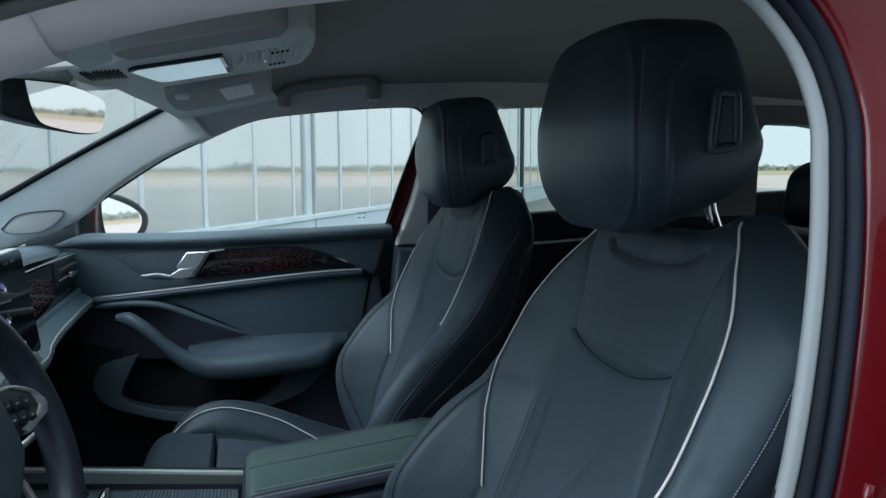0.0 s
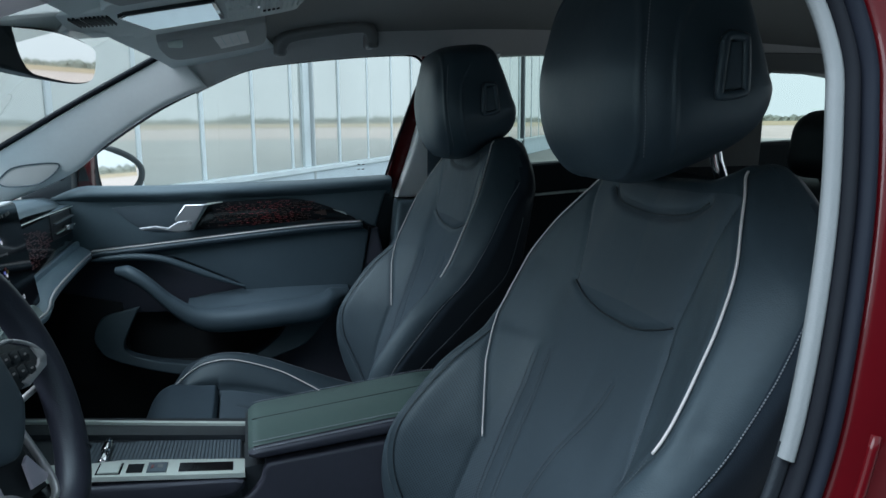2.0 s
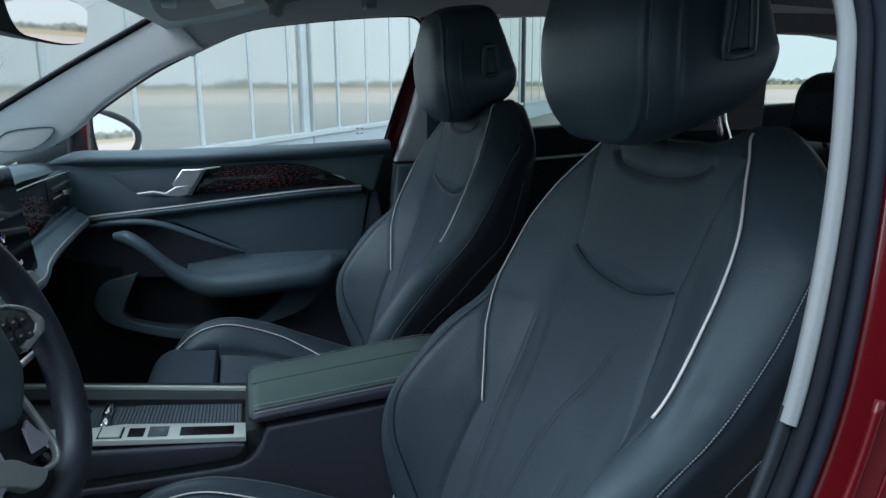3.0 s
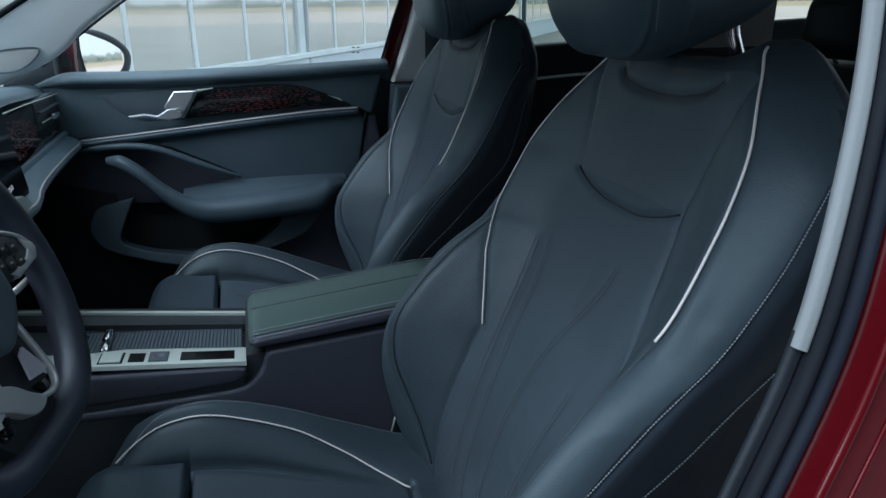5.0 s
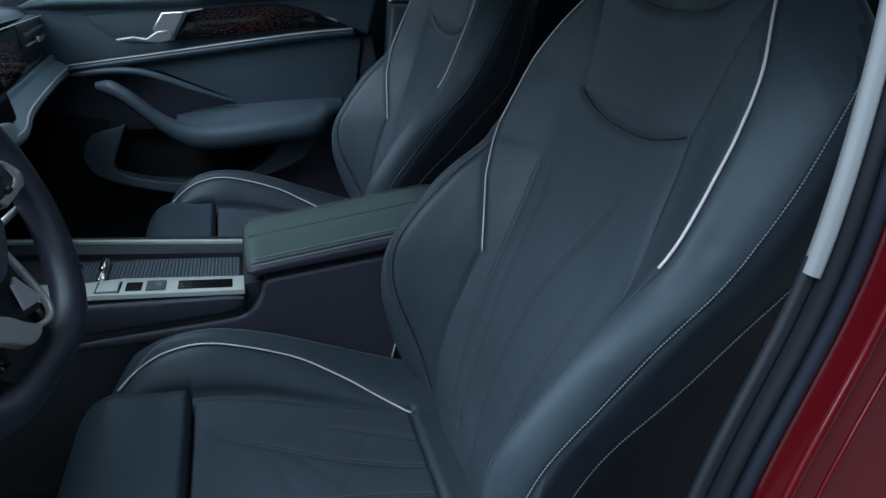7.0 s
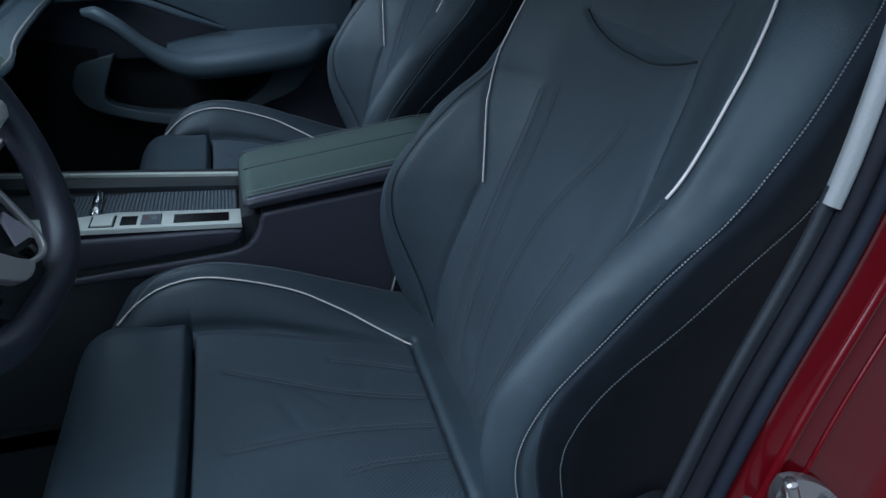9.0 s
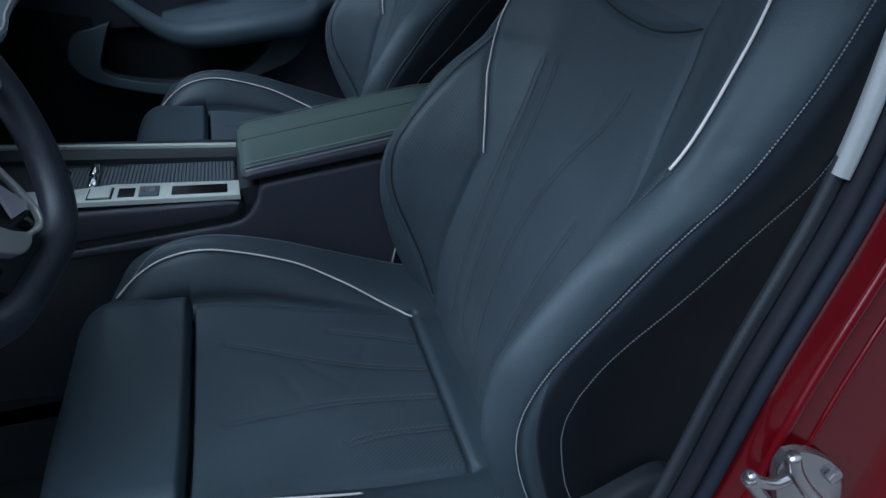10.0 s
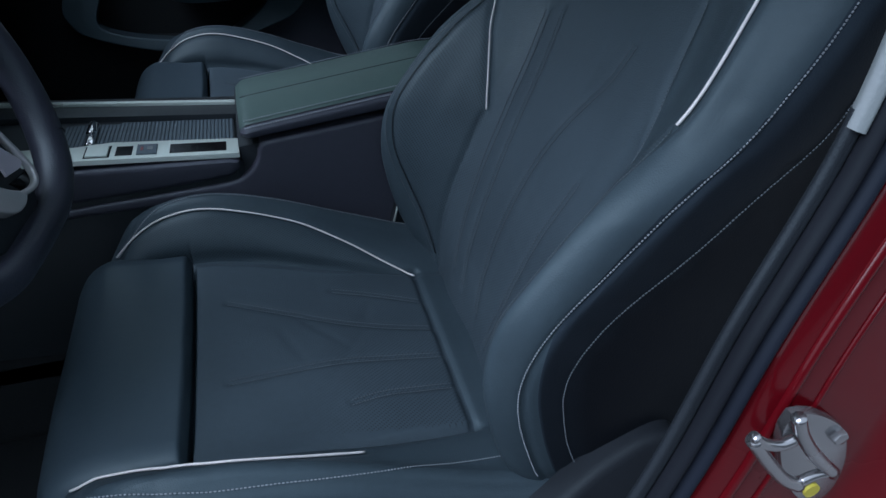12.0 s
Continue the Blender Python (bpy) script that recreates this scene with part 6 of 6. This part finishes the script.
# striker of the door lock
st = thing("door_striker", "bright steel door lock striker with a yellow paint mark", "door striker")
plate = smooth_path([(0.251, 0.865), (0.26, 0.864), (0.273, 0.857), (0.287, 0.844), (0.295, 0.826), (0.298, 0.806), (0.295, 0.79), (0.286, 0.784), (0.273, 0.793), (0.26, 0.814), (0.251, 0.837), (0.248, 0.855), (0.251, 0.865)], 4)[:-1]
slab("striker_plate", list(map(tuple, plate)), lambda a, b, c: (a, .2855 + c, b), STEEL, st, "bright steel plate", bevel=.0014, thick=.006)
tube("striker_bar", smooth_path([(0.215, 0.27, 0.879), (0.222, 0.27, 0.872), (0.231, 0.27, 0.868), (0.239, 0.27, 0.869)], 6), 0.003, STEEL, st, n=10, up=(0, 1, 0))
tube("striker_bar", smooth_path([(0.215, 0.27, 0.877), (0.228, 0.27, 0.857), (0.241, 0.27, 0.84), (0.252, 0.27, 0.831)], 6), 0.0036, STEEL, st, n=10, up=(0, 1, 0))
tube("striker_bar", smooth_path([(0.237, 0.27, 0.885), (0.243, 0.27, 0.871), (0.255, 0.27, 0.853), (0.271, 0.27, 0.834)], 6), 0.0036, STEEL, st, n=10, up=(0, 1, 0))
tube("striker_bar", smooth_path([(0.252, 0.27, 0.834), (0.259, 0.27, 0.836), (0.267, 0.27, 0.836)], 6), 0.0028, STEEL, st, n=10, up=(0, 1, 0))
slab("bolt_head", [(.2835 + .0045 * math.cos(t), .8415 + .0045 * math.sin(t)) for t in np.linspace(0, 2 * np.pi, 7)[:-1]], lambda a, b, c: (a, .2815 + c, b), STEEL, st, bevel=.001, thick=.005)
slab("paint_mark", [(0.2800 + .0048 * math.cos(t), 0.7980 + .0048 * math.sin(t)) for t in np.linspace(0, 2 * np.pi, 13)[:-1]], lambda a, b, c: (a, .2838 + c, b), YELLOW, st, "yellow paint dot", bevel=0, thick=.002)

# ---- outside: apron, field, tree line, hangar ----
N = 72


def ring_sheet(name, r0, r1, z, mat, label, category):
    V, Fq = [], []
    for i, r in enumerate(np.geomspace(max(r0, .5), r1, 8)):
        for k in range(N):
            a = 2 * np.pi * k / N
            V.append((r * math.cos(a), r * math.sin(a), z))
    Fq = grid_faces(8, N, True)
    if r0 == 0:
        Fq.append(tuple(range(N))[::-1])
    return tagged(mesh(name, V, Fq, mat, smooth=False), label, category, kind="structure")


ring_sheet("ground", 0, 2500, 0.0, CONCRETE, "pale concrete apron reaching far out", "apron")
ring_sheet("taxiway", 4.4, 48, .003, GREYSLAB, "weathered grey taxiway round the car", "taxiway")
# unseen darker patch, added to cut the light bounced into the cabin
ring_sheet("tarmac", 0, 4.5, .006, TARMAC, "grey tarmac patch, unseen, added to cut ground bounce", "tarmac")
ring_sheet("grass_strip", 130, 700, .02, DRYGRASS, "dry grass field beyond the apron", "field")

rnd = random.Random(11)
V, Fq = [], []
N2 = 700
for k in range(N2):
    a = 2 * np.pi * k / N2
    base = 2.6 + 1.4 * noise.noise(Vector((math.cos(a) * 9, math.sin(a) * 9, 0))) + 2.2 * max(0, noise.noise(Vector((math.cos(a) * 30, math.sin(a) * 30, 5))))
    for c in range(3):
        r, h = 330 + rnd.uniform(-12, 12), max(1.0, base * rnd.uniform(.6, 1.2))
        b = len(V)
        cx, cy, w0 = r * math.cos(a), r * math.sin(a), rnd.uniform(1.2, 2.6)
        for j in range(6):
            t = j * math.pi / 3
            V.append((cx + w0 * math.cos(t), cy + w0 * math.sin(t), 0))
            V.append((cx + w0 * .9 * math.cos(t + .3), cy + w0 * .9 * math.sin(t + .3), h * rnd.uniform(.5, .75)))
        V.append((cx + rnd.uniform(-.6, .6), cy, h))
        for j in range(6):
            n1 = (j + 1) % 6
            Fq += [(b + 2 * j, b + 2 * n1, b + 2 * n1 + 1, b + 2 * j + 1), (b + 2 * j + 1, b + 2 * n1 + 1, b + 12)]
tagged(mesh("tree_line", V, Fq, HEDGE, smooth=False), "far low line of green trees", "trees", kind="stuff")

# hangar: tall glazed wall that runs away from the car at a slant
hangar = thing("hangar", "pale hangar with a tall glazed wall and blue base panels", "building")
P0, D, NRM = Vector((-.747, 7.674, 0)), Vector((.52, .854, 0)).normalized(), Vector((.854, -.52, 0)).normalized()


def han(s, out, z):
    return tuple(P0 + D * s + NRM * out + Vector((0, 0, z)))


def hbox(name, s0, s1, o0, o1, z0, z1, mat, parent, bevel=.01):
    return slab(name, [(s0, z0), (s1, z0), (s1, z1), (s0, z1)], lambda a, b, c: han(a, o1 - c, b), mat, parent, bevel=bevel, thick=o1 - o0, seg=1)


hbox("wall", -3.0, 75, -.30, -.10, 0, 8, DARKWALL, hangar)
hbox("base_panel", -3.0, 75, -.10, .02, 0, .50, BLUEPAINT, hangar)
hbox("window_sill", -3.0, 75, -.10, .06, .50, .57, FRAMEPAINT, hangar)
hbox("roof_edge", -3.0, 75, -.4, .5, 7.8, 8.3, DARKWALL, hangar)
bars = [(2.94 + 1.09 * k, k % 8 == 0) for k in range(52)] + [(2.56, False)] + [(1.62 - 1.0 * k, k % 8 == 7) for k in range(5)]
bars = sorted([b for k, b in enumerate(sorted(bars)) if b[0] < 12 or (k % 4 == 0 and not 15.5 < b[0] < 23)] + [(16.4, False), (17.9, True), (18.75, True), (20.2, False), (21.8, False)])
for k, (s, heavy) in enumerate(bars):
    wdt = .17 if heavy else .065
    hbox("post" if heavy else "mullion", s - wdt / 2, s + wdt / 2, -.10, .0 if heavy else -.025, .57, 7.0, FRAMEPAINT, hangar, .006)
    if k + 1 < len(bars):
        tilt = rnd.uniform(-.012, .012)
        a, b = s + wdt / 2, bars[k + 1][0] - (.085 if bars[k + 1][1] else .033)
        slab("pane", [(a, .57), (b, .57), (b, 7.0), (a, 7.0)], lambda p, q, c: han(p, -.04 - c + tilt * (p - a) * .6, q), PANE, hangar, bevel=0, thick=.01)
hbox("downpipe", 3.05, 3.09, -.02, .04, .10, 7.0, DARKWALL, hangar, .01)
hbox("downpipe", 18.2, 18.42, -.02, .06, .10, 7.0, BACKWALL, hangar, .01)
hbox("transom", -3.0, 75, -.10, .03, 4.2, 4.3, FRAMEPAINT, hangar)

# unseen dark wall, added behind the eye to block low light
tagged(block("light_block_wall", (-4, -4.3, 0), (14, -4.0, 3.0), BACKWALL, bevel=.02), "unseen dark grey wall added to block low light", "wall", kind="structure")
